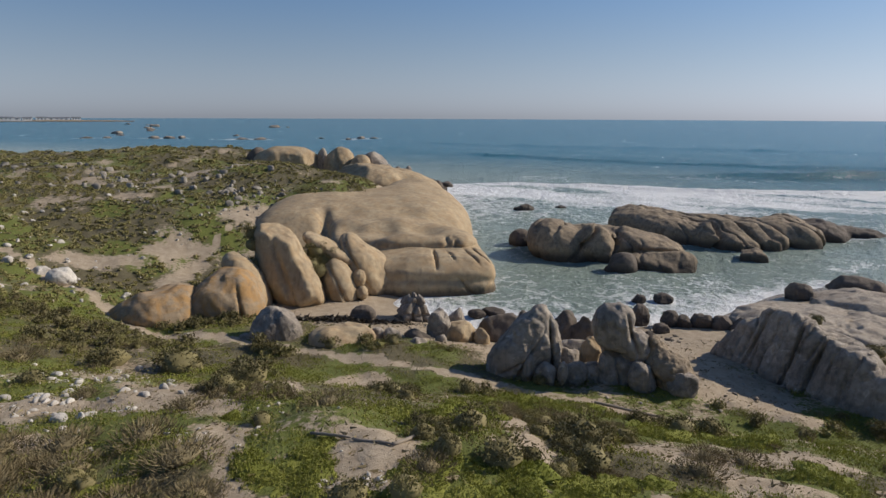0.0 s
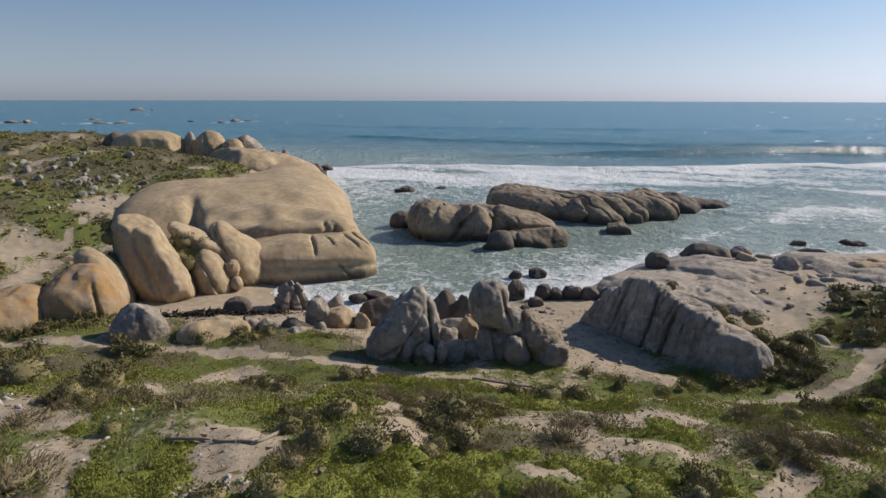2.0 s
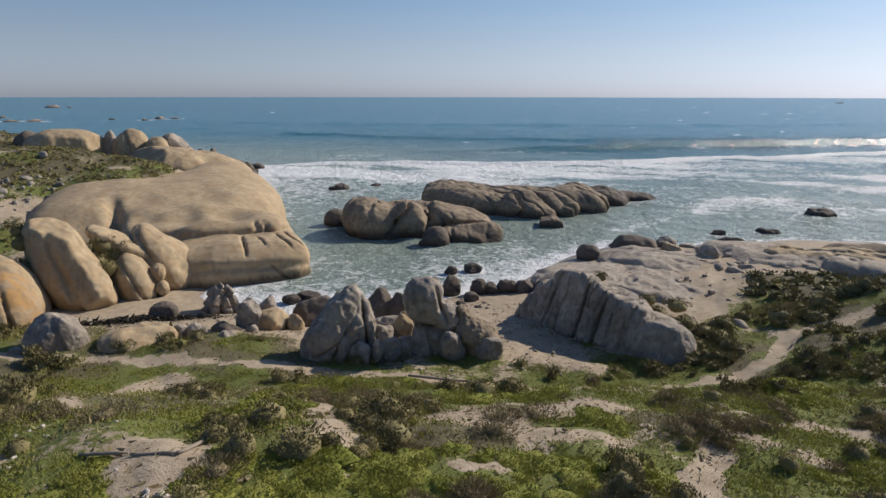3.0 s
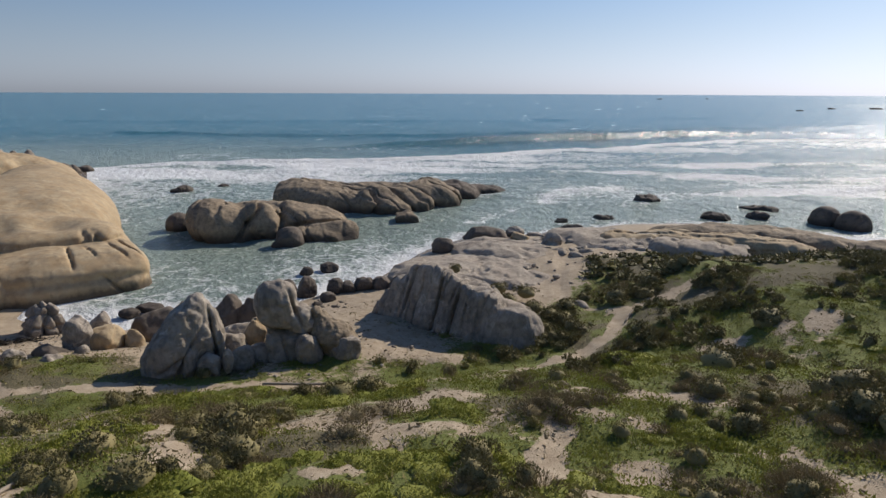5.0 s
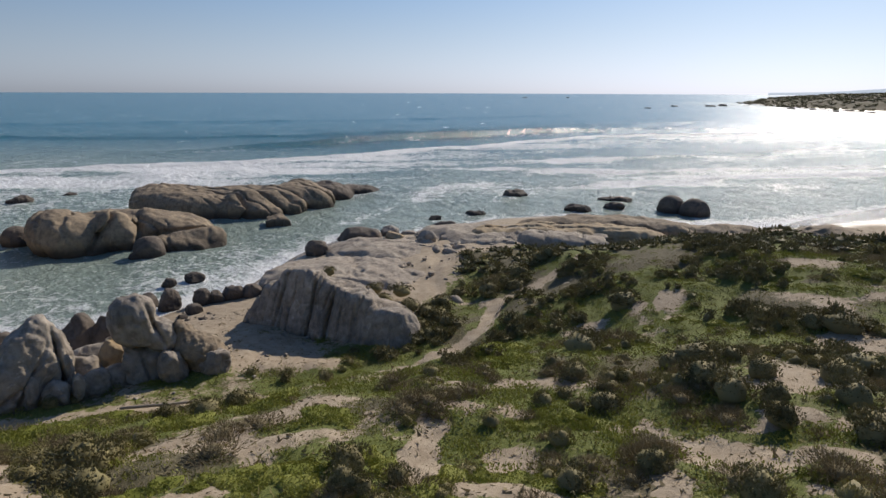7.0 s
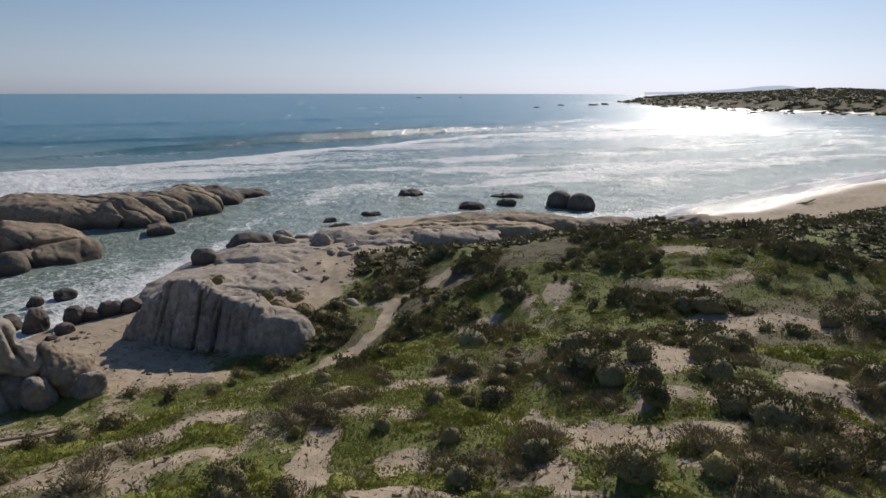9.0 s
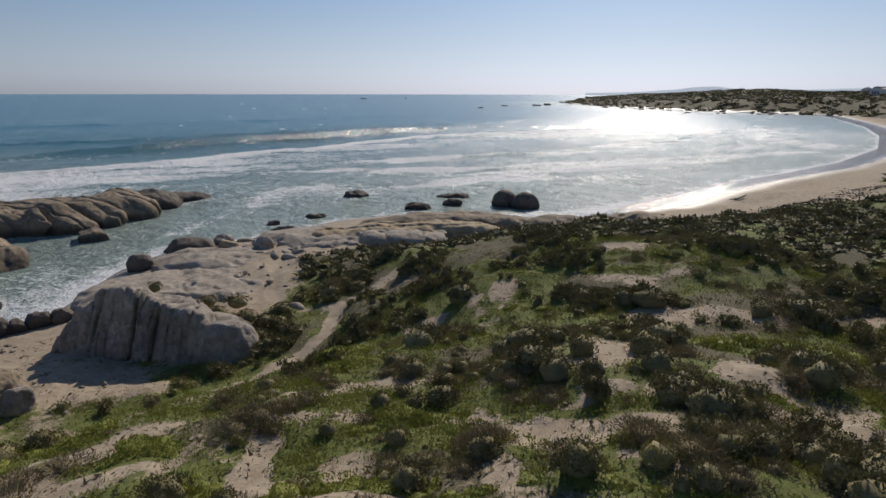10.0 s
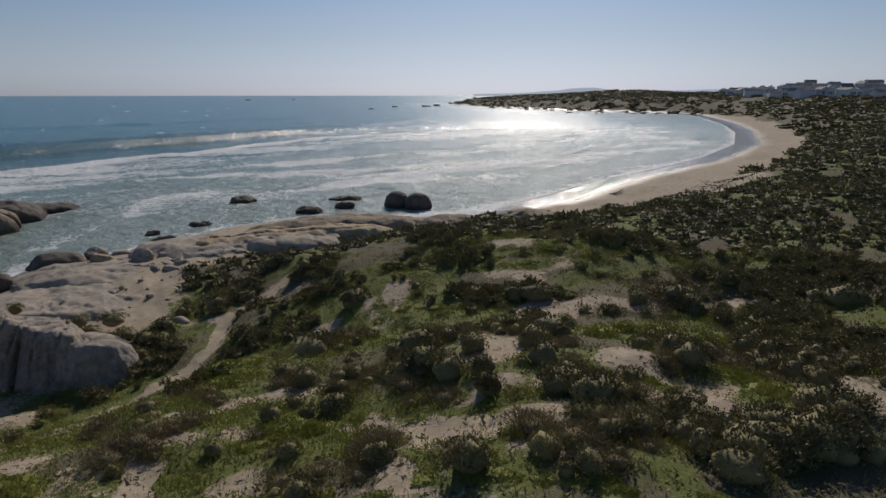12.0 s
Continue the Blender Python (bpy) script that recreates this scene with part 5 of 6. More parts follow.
KEY_DRY = ((-4.3, 21.6, 1.3), (-7.8, 16.7, 1.5), (-12.6, 19.0, 1.5), (-0.4, 16.2, 1.0), (10.0, 21.4, 0.9), (-24.9, 34.2, 1.7), (11.4, 21.0, 1.2), (16.5, 17.1, 1.1), (27.8, 12.0, 1.2),
           (8.6, 18.6, 1.0), (21.1, 1.6, 1.6), (33.3, 19.4, 1.6), (16.3, 10.7, 0.9), (22.8, 8.2, 1.1), (43.8, 2.7, 1.7), (31.0, -1.5, 1.3), (-9.6, 18.4, 1.3), (-11.0, 16.6, 1.2), (-13.8, 16.8, 1.3), (-9.8, 22.0, 1.0), (19.5, 2.6, 1.1), (-10.6, 14.4, 1.3), (-8.6, 14.6, 1.2), (-6.6, 14.8, 1.0), (-12.6, 15.0, 1.2), (-14.6, 18.6, 1.2))


def plant_slope():
    rng = np.random.RandomState(77)
    for x, y, r in KEY_DARK + KEY_DARK_2 + KEY_DARK_3:
        for q in range(1 if r < 1.3 else 2):
            plant(SHRUBS, x + rng.normal() * 0.3 * r, y + rng.normal() * 0.3 * r, r * (0.85 if q == 0 else 0.6), rng)
    for x, y, z, r in ((-13.8, 65.6, 5.3, 1.4), (-13.9, 64.1, 4.2, 1.3), (-12.9, 65.8, 4.4, 1.3), (-13.1, 63.7, 3.5, 1.1), (-12.1, 66.0, 5.2, 0.9), (-19.7, 63.0, 6.6, 1.2), (-19.5, 62.6, 4.7, 1.2), (-19.1, 61.6, 3.0, 1.1), (-20.1, 63.9, 7.7, 1.0), (-18.5, 60.2, 2.0, 0.9)):
        plant(SHRUBS, x, y, r, rng, 1.2, z)
    # scrub rooted behind the slab
    for x, y, z, r in ((31.6, 45.0, 2.2, 1.0), (32.7, 42.7, 1.8, 1.2), (33.7, 40.3, 1.6, 1.2), (30.4, 46.0, 2.6, 0.8), (35.0, 43.2, 2.0, 1.2), (33.3, 44.8, 2.2, 1.0), (34.0, 38.4, 1.6, 1.1), (28.0, 47.9, 3.4, 0.6), (32.8, 52.0, 2.4, 0.7), (31.8, 36.4, 1.5, 1.0), (30.8, 34.1, 1.7, 0.9)):
        plant(SHRUBS, x, y, r, rng, 1.0, z)
    for x, y, r in KEY_DRY:
        plant(DRIES, x, y, r * 0.9, rng)
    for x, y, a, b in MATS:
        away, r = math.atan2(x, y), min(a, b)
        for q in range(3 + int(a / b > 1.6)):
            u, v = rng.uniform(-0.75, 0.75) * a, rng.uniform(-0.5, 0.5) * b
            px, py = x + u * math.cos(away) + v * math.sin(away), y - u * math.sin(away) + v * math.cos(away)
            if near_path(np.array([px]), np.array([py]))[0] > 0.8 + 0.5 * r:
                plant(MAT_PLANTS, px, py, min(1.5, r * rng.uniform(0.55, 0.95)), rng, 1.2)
    # the rest by chance, the nearest as single plants
    n = 17000
    a = np.radians(rng.uniform(-48, 108, n))
    r = np.sqrt(rng.uniform(14.0 ** 2, 62.0 ** 2, n))
    x, y = np.sin(a) * r, np.cos(a) * r
    c, g = cover(x, y), green(x, y)
    ok = (c > 0.42 + 0.25 * rng.uniform(0, 1, n)) & (near_path(x, y) > 1.15 + 0.5 * (x < 34)) & free(x, y)
    x, y, r, g, c = x[ok], y[ok], r[ok], g[ok], c[ok]
    dry = np.clip(0.38 + 0.8 * fbm(flat(x, y, 7.0), 2, 201) + 0.25 * (x < -4) * (y < 40), 0.05, 0.9)
    rough = np.clip(0.5 + 0.9 * fbm(flat(x, y, 4.0), 2, 203), 0, 1)
    pick = rng.uniform(0, 1, len(x))
    east = step(22, 36, x + 0.3 * y)
    mats = np.clip(0.30 + 0.7 * g - 0.25 * east, 0.08, 0.85)
    kind = np.where(pick < mats, 3, np.where(pick < mats + (1 - mats) * dry, 2, np.where(pick < mats + (1 - mats) * (dry + 0.35), 1, 0)))
    keep = 0.74 - 0.14 * step(6, 18, x) - 0.42 * east
    order = np.argsort(r)
    foot = height(x, y)
    count = {0: 0, 1: 0, 2: 0, 3: 0}
    rest = {0: [], 1: [], 2: [], 3: []}
    kinds = (SHRUBS, OLIVES, DRIES, MAT_PLANTS)
    for i in order:
        k = int(kind[i])
        if (k != 3 and rough[i] < keep[i]) or (k == 3 and rng.uniform() < 0.35):
            continue
        size = (rng.uniform(0.35, 0.85), rng.uniform(0.3, 0.7), rng.uniform(0.35, 0.8), rng.uniform(0.5, 1.1))[k] * (0.75 + 0.4 * rough[i])
        if count[k] < (190, 190, 210, 190)[k]:
            plant(kinds[k], x[i], y[i], size, rng, z=foot[i])
            count[k] += 1
        else:
            rest[k].append((x[i], y[i], size))
    return rest


def scatter_mesh(name, templates, spots, material, label, category, rng, tall=1.0):
    """Many plants that nobody could count, as one mesh."""
    if not len(spots):
        return None
    spots = np.array(spots)
    z = height(spots[:, 0], spots[:, 1]) - 0.05
    vs, fs, base = [], [], 0
    pick = rng.randint(0, len(templates), len(spots))
    for k, (tv, tf) in enumerate(templates):
        sel = spots[pick == k]
        if not len(sel):
            continue
        t = rng.uniform(0, 2 * np.pi, len(sel))
        s = sel[:, 2]
        h = np.maximum(0.45, s ** 0.7) * tall * rng.uniform(0.8, 1.2, len(sel))
        px = (tv[None, :, 0] * np.cos(t)[:, None] - tv[None, :, 1] * np.sin(t)[:, None]) * s[:, None] + sel[:, 0][:, None]
        py = (tv[None, :, 0] * np.sin(t)[:, None] + tv[None, :, 1] * np.cos(t)[:, None]) * s[:, None] + sel[:, 1][:, None]
        pz = tv[None, :, 2] * h[:, None] + z[pick == k][:, None]
        vs.append(np.stack([px, py, pz], -1).reshape(-1, 3))
        fs.append((tf[None] + (np.arange(len(sel)) * len(tv))[:, None, None]).reshape(-1, 3) + base)
        base += len(sel) * len(tv)
    me = make_mesh(name, np.concatenate(vs), np.concatenate(fs), False)
    me.materials.append(material)
    return tagged(new(name, me), label, category, kind="stuff")


def with_core(shape, seed, height_):
    (v, f), (cv, cf) = shape, core_shape(seed, height_, 1)
    return np.concatenate([v, cv]), np.concatenate([f, cf + len(v)])


REST = plant_slope()
RNG = np.random.RandomState(5)
scatter_mesh("shrub_cover", [with_core(bush_shape(s, 190, 0.95, 8, 0.21, 0.5), s, 0.9) for s in (41, 42, 43)], REST[0], LEAF_DARK, "dark green coastal shrubs over the slope", "shrubs", RNG)
scatter_mesh("olive_cover", [with_core(bush_shape(s, 175, 0.75, 8, 0.18, 0.7, 0.5), s, 0.7) for s in (44, 45, 46)], REST[1], LEAF_OLIVE, "olive green scrub over the slope", "shrubs", RNG)
scatter_mesh("dry_cover", [twig_shape(s, 230, 0.62) for s in (47, 48, 49)], REST[2], LEAF_DRY, "grey brown dry scrub over the slope", "shrubs", RNG)
scatter_mesh("mat_cover", [mat_shape(s, 120) for s in (51, 52, 53)], REST[3], LEAF_MAT, "bright green succulent mats over the slope", "ground cover", RNG, 1.3)


def far_scrub():
    """Scrub beyond the near slope, on the headland, the dunes and the far point."""
    rng = np.random.RandomState(91)
    out = [[], []]
    for lo, hi, n, size in ((62, 130, 12000, 1.0), (50, 175, 9000, 0.85), (130, 330, 11000, 2.2), (330, 1300, 16000, 6.0)):
        a = np.radians(rng.uniform(-48, -6 if lo == 50 else 108, n))
        r = np.sqrt(rng.uniform(lo ** 2, hi ** 2, n))
        x, y = np.sin(a) * r, np.cos(a) * r
        ok = (cover(x, y) > 0.45 + 0.2 * rng.uniform(0, 1, n)) & free(x, y) & (near_path(x, y) > 1.0)
        x, y = x[ok], y[ok]
        s = size * rng.uniform(0.5, 1.1, len(x))
        low = np.where(x < -12, 0.55, 1.0)
        for i in range(len(x)):
            out[int(rng.uniform() < (0.93 if x[i] < -10 else 0.1 if lo >= 330 else 0.25))].append((x[i], y[i], s[i] * low[i]))
    return out


FAR = far_scrub()
scatter_mesh("far_shrub_cover", [with_core(bush_shape(s, 22, 0.7, 6, 0.5, 0.5), s, 0.7) for s in (61, 62)], FAR[0], LEAF_DARK, "dark scrub on the dunes and headland", "shrubs", RNG, 0.75)
scatter_mesh("far_olive_cover", [with_core(bush_shape(s, 20, 0.6, 6, 0.48, 0.6), s, 0.6) for s in (63, 64)], FAR[1], LEAF_OLIVE, "olive scrub on the dunes and headland", "shrubs", RNG, 0.7)



def ground_bits(name, n, seed, low, high, least, most, upright, material, label, category):
    """Fallen twigs or low tufts on the near slope, past counting, where the cover lies between low and high."""
    rng = np.random.RandomState(seed)
    a, r = np.radians(rng.uniform(-46, 106, n)), 14 + 44 * rng.uniform(0, 1, n) ** 0.8
    x, y = np.sin(a) * r, np.cos(a) * r
    c = cover(x, y) + 0.35 * fbm(flat(x, y, 1.2), 2, seed)
    ok = (c > low) & (c < high) & free(x, y) & (near_path(x, y) > 0.5)
    x, y = x[ok], y[ok]
    d = rng.normal(size=(len(x), 3)) * (1, 1, 0.3) + (0, 0, upright)
    d /= np.linalg.norm(d, axis=1)[:, None]
    size = least + (most - least) * rng.uniform(0, 1, len(x)) ** 2
    v, f = sprigs(rng, np.stack([x, y, height(x, y) + 0.015], 1), d, size, size * rng.uniform(0.08, 0.28, len(x)))
    me = make_mesh(name, v, f, False)
    me.materials.append(material)
    return tagged(new(name, me), label, category, kind="stuff")


ground_bits("twig_litter", 60000, 301, -0.2, 0.62, 0.06, 0.32, 0.12, LEAF_DRY, "fallen dry twigs scattered over the sand", "litter")
ground_bits("low_tufts", 75000, 302, 0.45, 9.0, 0.08, 0.26, 1.1, LEAF_OLIVE, "low olive tufts between the bushes", "ground cover")


# ---- loose stones ----
def stone_meshes(name, material, seeds, level=2, **shape):
    out = []
    for s in seeds:
        me = rock_mesh(name, [(0, 0, 0.15, 1.0, 0.85, 0.65)], s, level, **shape)
        me.materials.append(material)
        out.append(me)
    return out


def strew(name, meshes, spots, label, group, category="stone"):
    """Single stones that share a few meshes."""
    for k, (x, y, z, r) in enumerate(spots):
        ob = new(name, meshes[k % len(meshes)])
        ob.matrix_world = pose(x, y, z, 0, 0, 67 * k) @ Matrix.Diagonal((r, r * (0.75 + 0.05 * (k % 7)), r * (0.7 + 0.07 * (k % 5)), 1))
        tagged(ob, label, category, group)


def spots_about(rng, places):
    """places: x, y, spread x, spread y, count, least and greatest radius."""
    out = []
    for cx, cy, sx, sy, n, lo, hi in places:
        x, y = cx + rng.normal(size=n) * sx, cy + rng.normal(size=n) * sy
        out += zip(x, y, height(x, y) - 0.02, lo + (hi - lo) * rng.uniform(size=n) ** 2.2)
    return out


STONES = np.random.RandomState(12)
strew("white_stone", stone_meshes("white_stone", PALE, (301, 302, 303), 2, facets=10), spots_about(STONES, ((-2.4, 15.6, 0.6, 0.35, 26, 0.05, 0.2), (-2.5, 17.0, 0.9, 0.6, 8, 0.03, 0.08), (-14.5, 24.5, 2.8, 2.4, 70, 0.06, 0.34), (-18.5, 28.6, 1.3, 0.8, 26, 0.08, 0.4),
      (-7.4, 18.4, 0.9, 0.6, 18, 0.05, 0.22), (-17, 23.5, 2.4, 1.8, 46, 0.06, 0.34), (-11, 20, 2.5, 2.0, 34, 0.05, 0.2), (-22, 31, 3, 2.5, 40, 0.08, 0.4), (-5, 23, 2.5, 2, 24, 0.05, 0.2), (5, 27, 4, 3, 18, 0.05, 0.15))), "small white limestone rubble lying on the sand", "white rubble on the slope")
strew("pale_rock", stone_meshes("pale_rock", PALE, (311, 312, 313), 2, facets=10), spots_about(STONES, ((-38, 62, 8, 8, 60, 0.12, 0.6), (-30, 75, 9, 9, 50, 0.12, 0.5), (-50, 80, 14, 12, 60, 0.15, 0.6), (-26, 50, 5, 5, 25, 0.08, 0.35), (-45, 60, 4, 3, 20, 0.2, 0.9))),
      "pale limestone piece among low scrub", "pale rocks on the scrub slope")
strew("ledge_rock", stone_meshes("ledge_rock", LEDGE, (321, 322, 323, 324), 2, facets=14, rough=2.5), spots_about(STONES, ((-22, 92, 5, 1.4, 44, 0.25, 1.0), (-31, 97, 6, 1.6, 48, 0.25, 1.1), (-42, 104, 7, 1.8, 44, 0.25, 1.2), (-56, 112, 8, 2.2, 40, 0.3, 1.3),
      (-75, 122, 10, 3, 32, 0.3, 1.4), (-16, 88, 4, 1.2, 24, 0.2, 0.8), (-36, 88, 8, 1.2, 30, 0.2, 0.8), (-60, 98, 10, 1.5, 30, 0.3, 1.0))),
      "broken grey ledge rock half hidden by scrub", "ledge rocks below the headland's crest", "rock")
strew("cove_stone", stone_meshes("cove_stone", GREY, (331, 332, 333), 2), spots_about(STONES, ((20.3, 53, 1.0, 0.8, 14, 0.1, 0.35), (0, 53, 3, 2, 22, 0.1, 0.4), (22, 41, 1.6, 1.8, 28, 0.07, 0.3), (9.5, 43, 1.5, 1.2, 16, 0.15, 0.5), (13, 37.5, 2.5, 0.8, 24, 0.06, 0.25), (16, 55, 3, 2, 14, 0.1, 0.5))),
      "small grey stone on the cove's sand", "stones in the cove")
strew("platform_stone", stone_meshes("platform_stone", PAVE, (341, 342, 343), 2), spots_about(STONES, ((46, 62, 4, 2.5, 34, 0.25, 1.1), (36, 55, 3, 3, 26, 0.2, 0.8), (56, 61, 4, 3, 26, 0.25, 1.0), (42, 50, 3, 2, 20, 0.2, 0.7), (66, 53, 5, 3, 16, 0.2, 0.8))), "brown rock rubble on the granite pavement", "rubble on the pavement", "rock")


def reefs():
    rng = np.random.RandomState(44)
    far = [(-316, 555, 7), (-300, 560, 5), (-258, 563, 9), (-245, 566, 6), (-236, 570, 5), (-175, 543, 10), (-160, 546, 7), (-74, 568, 7), (-62, 572, 5), (-83, 551, 4), (-112, 575, 4), (-330, 640, 6), (-210, 640, 5), (-360, 700, 8), (-290, 1103, 13), (-274, 1110, 8),
           (-420, 900, 8), (-470, 1000, 9), (-380, 820, 7), (-520, 1150, 10), (-600, 1300, 12), (-700, 1400, 12)]
    point = [(814, 449, 7), (830, 460, 5), (860, 420, 7), (880, 436, 5), (905, 430, 8)]
    for k in range(34):
        t = rng.uniform()
        x, y = (692 + 350 * t, 168 + 300 * t)
        point.append((x + rng.normal() * 14, y + rng.normal() * 9, 1.5 + 4.0 * rng.uniform() ** 2))
    for k in range(14):
        point.append((640 + 30 * rng.uniform(), 30 + 130 * rng.uniform(), 2 + 3 * rng.uniform()))
    out = [(1386, 1231, 12), (1557, 1209, 10), (700, 420, 4)]
    for group, spots in (("far skerries", far), ("rocks along the far point", point), ("outer skerries", out)):
        strew("reef_rock", PALE_REEF if group == "far skerries" else REEF, [(x, y, -0.25 * r, r) for x, y, r in spots], "dark granite skerry standing in the sea", group, "rock")
        WET_ROCKS.extend((x, y, r * 1.2) for x, y, r in spots)


def flat_stones(name, material, seeds):
    out = []
    for s in seeds:
        me = rock_mesh(name, [(0, 0, 0.1, 1.5, 1.0, 0.55), (0.5, 0.1, 0.1, 0.9, 0.8, 0.4)], s, 2)
        me.materials.append(material)
        out.append(me)
    return out


strew("flat_rock", flat_stones("flat_rock", PAVE, (361, 362, 363)), [(x, y, z - 0.22 * r, r) for x, y, z, r in spots_about(STONES, ((36, 52, 4, 4, 34, 0.5, 1.6), (46, 59, 5, 3.5, 34, 0.5, 1.7), (57, 57, 5, 3.5, 28, 0.5, 1.6), (31, 46, 2, 3, 16, 0.4, 1.2)))], "flat weathered granite slab bedded in sandy ground", "flat slabs on the pavement", "rock")
REEF = flat_stones("reef_rock", DARK, (351, 352, 353, 354))
PALE_REEF = flat_stones("reef_rock", GREY, (355, 356, 357))
reefs()


# ---- timber, weed and driftwood ----
def timber_material():
    m = Mat("weathered_timber")
    col = m.mix(m.noise(6, 5, 0.7, distort=1.5), (0.20, 0.165, 0.125), (0.36, 0.31, 0.25))
    m.bump(m.noise(14, 4, 0.7), 0.5, 0.03)
    return m.out(col, 0.85, 0.2)


TIMBER = timber_material()


def pole(name, a, b, r, label, category, group=""):
    """A weathered pole from a to b, tapered and a little crooked."""
    a, b = Vector(a), Vector(b)
    rng = random.Random(int(a.x * 100))
    bm = bmesh.new()
    rings = []
    q = (b - a).to_track_quat("Z", "Y")
    for i in range(7):
        t = i / 6
        c = (b - a).length * t
        rad = r * (1 - 0.25 * t) * (0.75 if i in (0, 6) else 1)
        off = (rng.uniform(-1, 1) * r * 0.25, rng.uniform(-1, 1) * r * 0.25)
        rings.append([bm.verts.new((math.cos(k * math.pi / 4) * rad + off[0], math.sin(k * math.pi / 4) * rad + off[1], c)) for k in range(8)])
    for u, w in zip(rings, rings[1:]):
        for k in range(8):
            bm.faces.new((u[k], u[(k + 1) % 8], w[(k + 1) % 8], w[k])).smooth = True
    bm.faces.new(rings[0][::-1])
    bm.faces.new(rings[-1])
    me = bpy.data.meshes.new(name)
    bm.to_mesh(me)
    bm.free()
    me.materials.append(TIMBER)
    ob = new(name, me)
    ob.matrix_world = Matrix.Translation(a) @ q.to_matrix().to_4x4()
    return tagged(ob, label, category, group)


def on_ground(x, y, up=0.06):
    return (x, y, ground_at(x, y) + up)


for (ax, ay), (bx, by), r in (((-1.8, 20.9), (-0.4, 19.7), 0.07), ((-4.3, 18.55), (-2.9, 18.0), 0.06), ((-2.8, 17.8), (-1.5, 17.35), 0.06), ((-1.5, 17.3), (-0.6, 19.2), 0.07)):
    pole("edging_pole", on_ground(ax, ay), on_ground(bx, by), r, "weathered timber pole edging a bare sand patch", "pole", "poles round the sand patch")
pole("path_rail", on_ground(37.2, 33.2, 0.1), on_ground(39.8, 34.7, 0.1), 0.08, "weathered timber beam beside the path", "beam")
pole("path_log", on_ground(9.5, 36.0), on_ground(14.2, 34.2), 0.1, "long weathered pole lying along the path", "pole")
pole("driftwood", on_ground(126.2, 19.4, 0.1), on_ground(129.8, 18.2, 0.5), 0.16, "bleached driftwood branch on the open beach", "driftwood")
pole("driftwood", on_ground(126.4, 20.4, 0.1), on_ground(128.3, 18.4, 0.3), 0.12, "bleached driftwood branch on the open beach", "driftwood")


def weed(name, places, label):
    """Torn weed in drifts: many small dark blades lying on the sand."""
    rng = np.random.RandomState(len(name))
    spots = []
    for cx, cy, sx, sy, turn, n in places:
        c, s = math.cos(radians(turn)), math.sin(radians(turn))
        u, v = rng.normal(size=n) * sx, rng.normal(size=n) * sy
        spots += [(cx + a * c - b * s, cy + a * s + b * c) for a, b in zip(u, v)]
    p = np.array(spots)
    z = height(p[:, 0], p[:, 1]) + rng.uniform(0, 0.18, len(p))
    d = rng.normal(size=(len(p), 3)) * (1, 1, 0.25)
    d /= np.linalg.norm(d, axis=1)[:, None]
    v, f = sprigs(rng, np.stack([p[:, 0], p[:, 1], z], 1), d, rng.uniform(0.2, 0.6, len(p)), rng.uniform(0.04, 0.12, len(p)))
    me = make_mesh(name, v, f, False)
    me.materials.append(WEED)
    return tagged(new(name, me), label, "seaweed", kind="stuff")


WEED = Mat("dark_kelp").out((0.035, 0.027, 0.017), 0.5)
weed("cove_kelp", ((-9.5, 55.2, 2.2, 0.5, 8, 900), (-7.6, 55.6, 0.9, 0.6, 0, 500), (-12.5, 54, 1.8, 0.3, 12, 300), (-5, 55.6, 1.6, 0.3, 0, 250)), "dark torn kelp drifted on the cove's sand")
weed("beach_kelp", ((123, 7, 4, 1.0, -35, 260), (136, 0, 5, 1.4, -30, 380), (112, 3, 3, 0.9, -30, 260), (128, 2, 6, 1.2, -32, 420), (150, -4, 9, 1.5, -20, 300), (118, 10, 4, 0.7, -35, 160)), "dark kelp lines scattered over the upper beach")


# ---- the village beyond the bay ----
def plain(name, col, rough=0.8):
    m = Mat(name)
    c = m.mix(m.noise(0.7, 4, 0.6), tuple(0.85 * v for v in col), col)
    return m.out(c, rough, 0.3)


WHITE, ROOF, GLASS = plain("white_plaster", (0.78, 0.77, 0.74)), plain("grey_roof", (0.16, 0.16, 0.17)), plain("dark_window", (0.05, 0.06, 0.07), 0.2)


def block(name, lo, hi, material, parent, bevel=0.0):
    bm = bmesh.new()
    bmesh.ops.create_cube(bm, size=1.0)
    for v in bm.verts:
        v.co = Vector([lo[i] + (hi[i] - lo[i]) * (v.co[i] + 0.5) for i in range(3)])
    if bevel:
        bmesh.ops.bevel(bm, geom=bm.edges[:], offset=bevel, segments=1, affect="EDGES")
    me = bpy.data.meshes.new(name)
    bm.to_mesh(me)
    bm.free()
    me.materials.append(material)
    ob = new(name, me)
    ob.parent = parent
    return ob


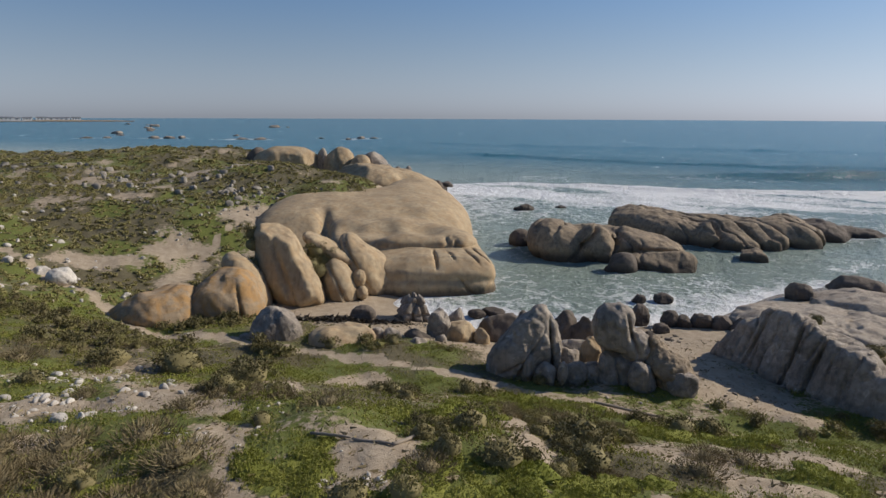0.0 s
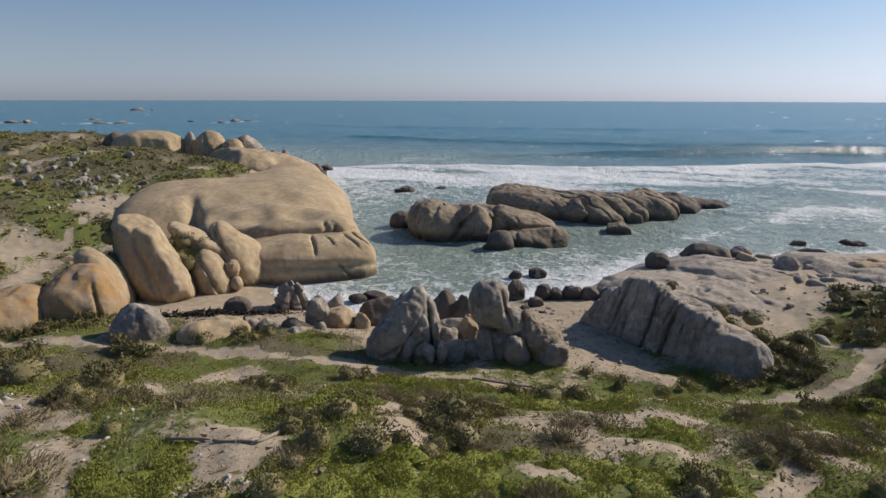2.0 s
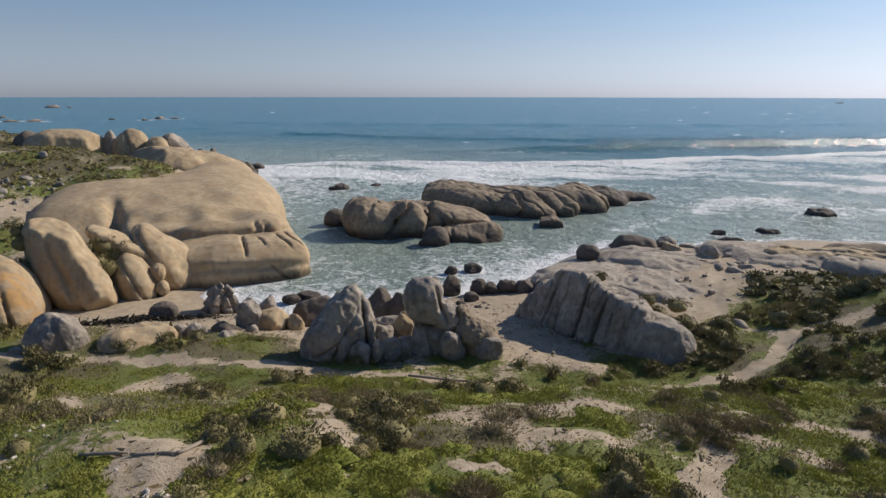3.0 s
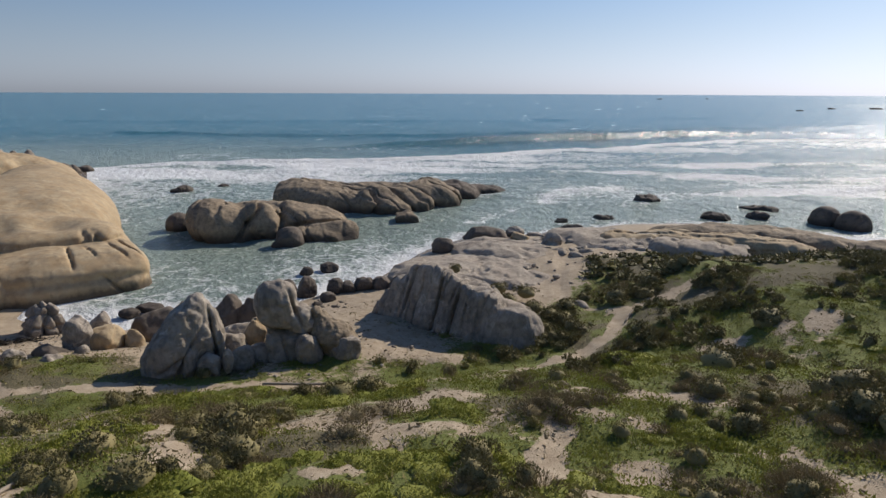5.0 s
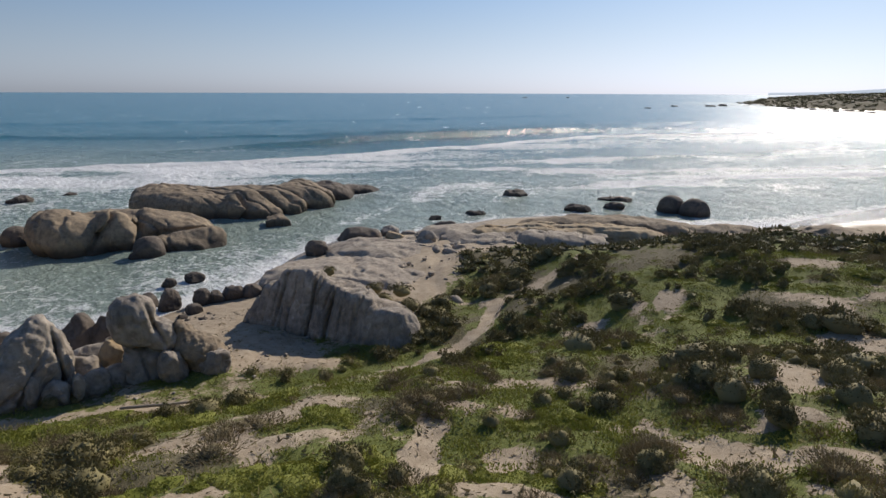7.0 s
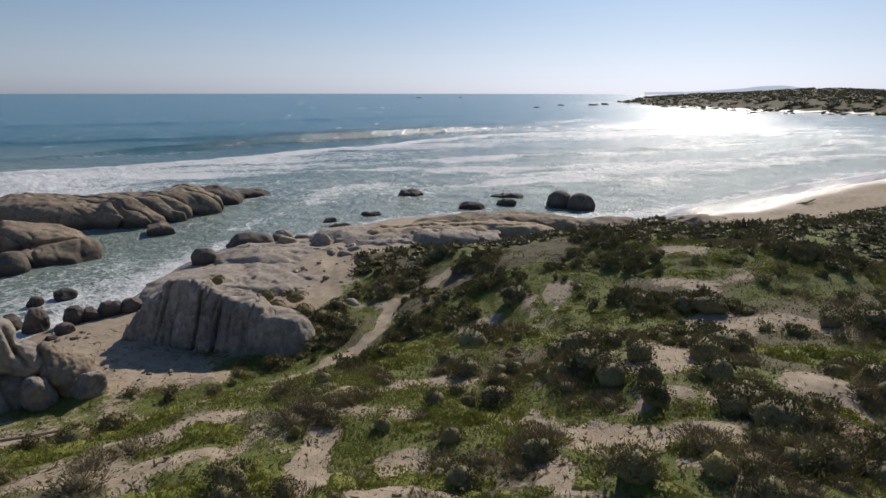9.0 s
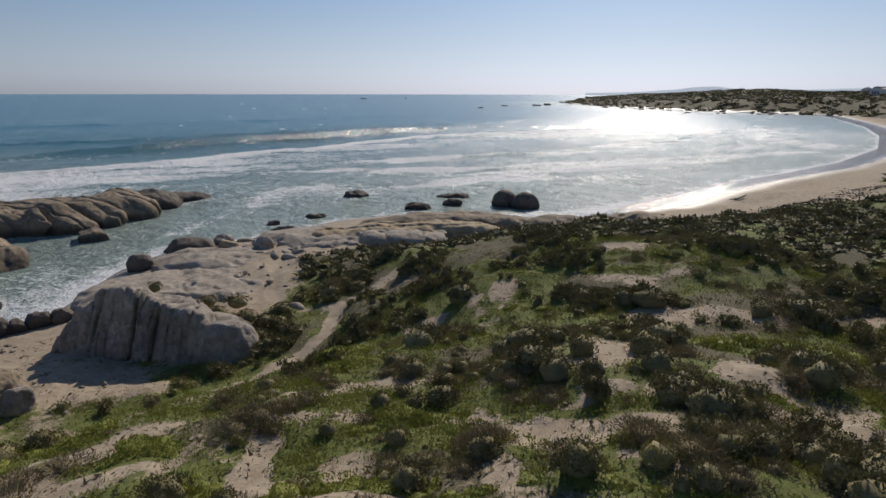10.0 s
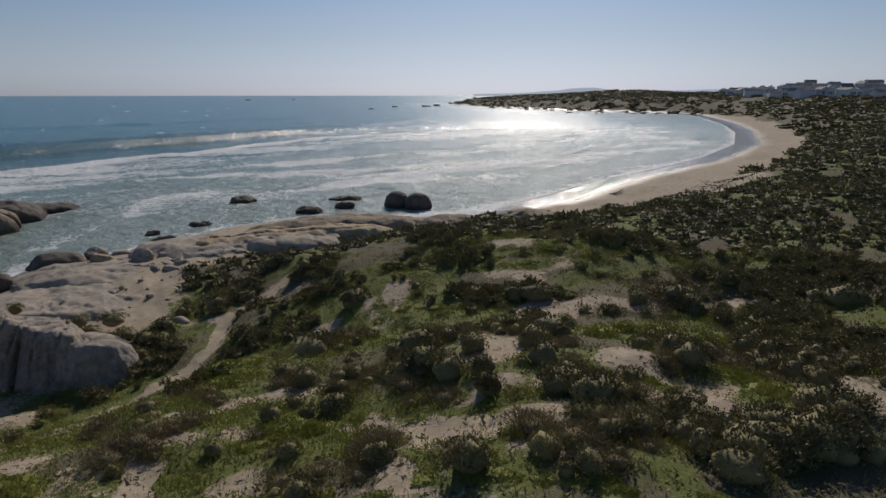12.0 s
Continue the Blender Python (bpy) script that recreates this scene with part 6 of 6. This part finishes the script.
def house(x, y, z, w, d, h, turn, pitch=0.45, chimney=True):
    root = tagged(new("house"), "white plastered beach house with a grey gabled roof", "house", "houses behind the bay")
    root.matrix_world = pose(x, y, z, 0, 0, turn)
    bm = bmesh.new()
    top = h + pitch * d / 2
    pts = [(-w / 2, -d / 2, -2), (-w / 2, d / 2, -2), (-w / 2, d / 2, h), (-w / 2, 0, top), (-w / 2, -d / 2, h)]
    a = [bm.verts.new(p) for p in pts]
    b = [bm.verts.new((-p[0], p[1], p[2])) for p in pts]
    bm.faces.new(a[::-1])
    bm.faces.new(b)
    for i in range(5):
        bm.faces.new((a[i], a[(i + 1) % 5], b[(i + 1) % 5], b[i]))
    me = bpy.data.meshes.new("wall")
    bm.to_mesh(me)
    bm.free()
    me.materials.append(WHITE)
    new("wall", me).parent = root
    for s in (-1, 1):
        bm = bmesh.new()
        e = 0.35
        slope = [(-w / 2 - e, s * (d / 2 + e), h - pitch * e), (w / 2 + e, s * (d / 2 + e), h - pitch * e), (w / 2 + e, 0, top + 0.05), (-w / 2 - e, 0, top + 0.05)]
        lo = [bm.verts.new(p) for p in slope]
        hi = [bm.verts.new((p[0], p[1], p[2] + 0.22)) for p in slope]
        bm.faces.new(lo[::-1])
        bm.faces.new(hi)
        for i in range(4):
            bm.faces.new((lo[i], lo[(i + 1) % 4], hi[(i + 1) % 4], hi[i]))
        bmesh.ops.recalc_face_normals(bm, faces=bm.faces[:])
        me = bpy.data.meshes.new("roof")
        bm.to_mesh(me)
        bm.free()
        me.materials.append(ROOF)
        new("roof", me).parent = root
    if chimney:
        block("chimney", (w * 0.28, -0.5, h), (w * 0.28 + 0.9, 0.5, top + 1.0), WHITE, root)
    for k in range(3):
        x0 = -w * 0.36 + k * w * 0.28
        block("window", (x0, -d / 2 - 0.06, h * 0.35), (x0 + w * 0.14, -d / 2 + 0.1, h * 0.75), GLASS, root)
        block("window", (-w / 2 - 0.06, -d * 0.3 + k * d * 0.22, h * 0.35), (-w / 2 + 0.1, -d * 0.3 + k * d * 0.22 + d * 0.12, h * 0.75), GLASS, root)


def village():
    rng = random.Random(8)
    for k in range(44):
        t = (k + 0.5) / 44
        az = radians(88.8 + 13.5 * t ** 0.9 + rng.uniform(-0.2, 0.2))
        r = rng.uniform(740, 960) - 90 * t
        x, y = 3.4 + math.sin(az) * r, -0.6 + math.cos(az) * r
        house(x, y, ground_at(x, y) - 0.2, rng.uniform(10, 18), rng.uniform(8, 11), rng.uniform(4.5, 7.5), rng.uniform(-25, 25) + rng.choice((0, 90)), rng.uniform(0.35, 0.6), rng.random() < 0.6)


village()


# ---- the far shores ----
def far_land(name, az0, az1, r, low, high, seed, label, material):
    """A low far shore, seen over the sea."""
    n, m_ = 160, 7
    a = np.radians(np.linspace(az0, az1, n))
    top = low + (high - low) * np.clip(0.5 + 0.6 * fbm(np.stack([a * 9, a * 0, a * 0], 1), 3, seed), 0, 1) * np.minimum(1, np.minimum(np.arange(n), np.arange(n)[::-1]) / 30)
    v = []
    for j in range(m_):
        t = j / (m_ - 1)
        rr = r * (0.985 + 0.03 * t)
        v.append(np.stack([np.sin(a) * rr, np.cos(a) * rr, -1 + (top + 1) * math.sin(math.pi * t)], 1))
    me = make_mesh(name, np.stack(v, 1).reshape(-1, 3), grid_faces(n, m_)[:, ::-1])
    me.materials.append(material)
    return tagged(new(name, me), label, "hills", kind="structure")


# the hills glow a pale grey blue, painted in place of distance haze
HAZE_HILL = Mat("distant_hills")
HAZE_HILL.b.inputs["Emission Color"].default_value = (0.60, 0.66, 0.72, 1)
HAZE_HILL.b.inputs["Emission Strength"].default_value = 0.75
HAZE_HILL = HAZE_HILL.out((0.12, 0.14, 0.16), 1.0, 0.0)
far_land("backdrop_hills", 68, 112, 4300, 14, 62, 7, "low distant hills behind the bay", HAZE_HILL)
far_land("backdrop_shore", -42, -26, 2300, 2, 9, 9, "low far shore across the water", ISLAND)
for k in range(9):
    az = radians(-36.5 + 0.75 * k + 0.2 * (k % 3))
    house(math.sin(az) * 2290, math.cos(az) * 2290, 4, 26 + 6 * (k % 4), 14, 6 + (k % 3), 30, 0.3, False)

sea = build_sea()
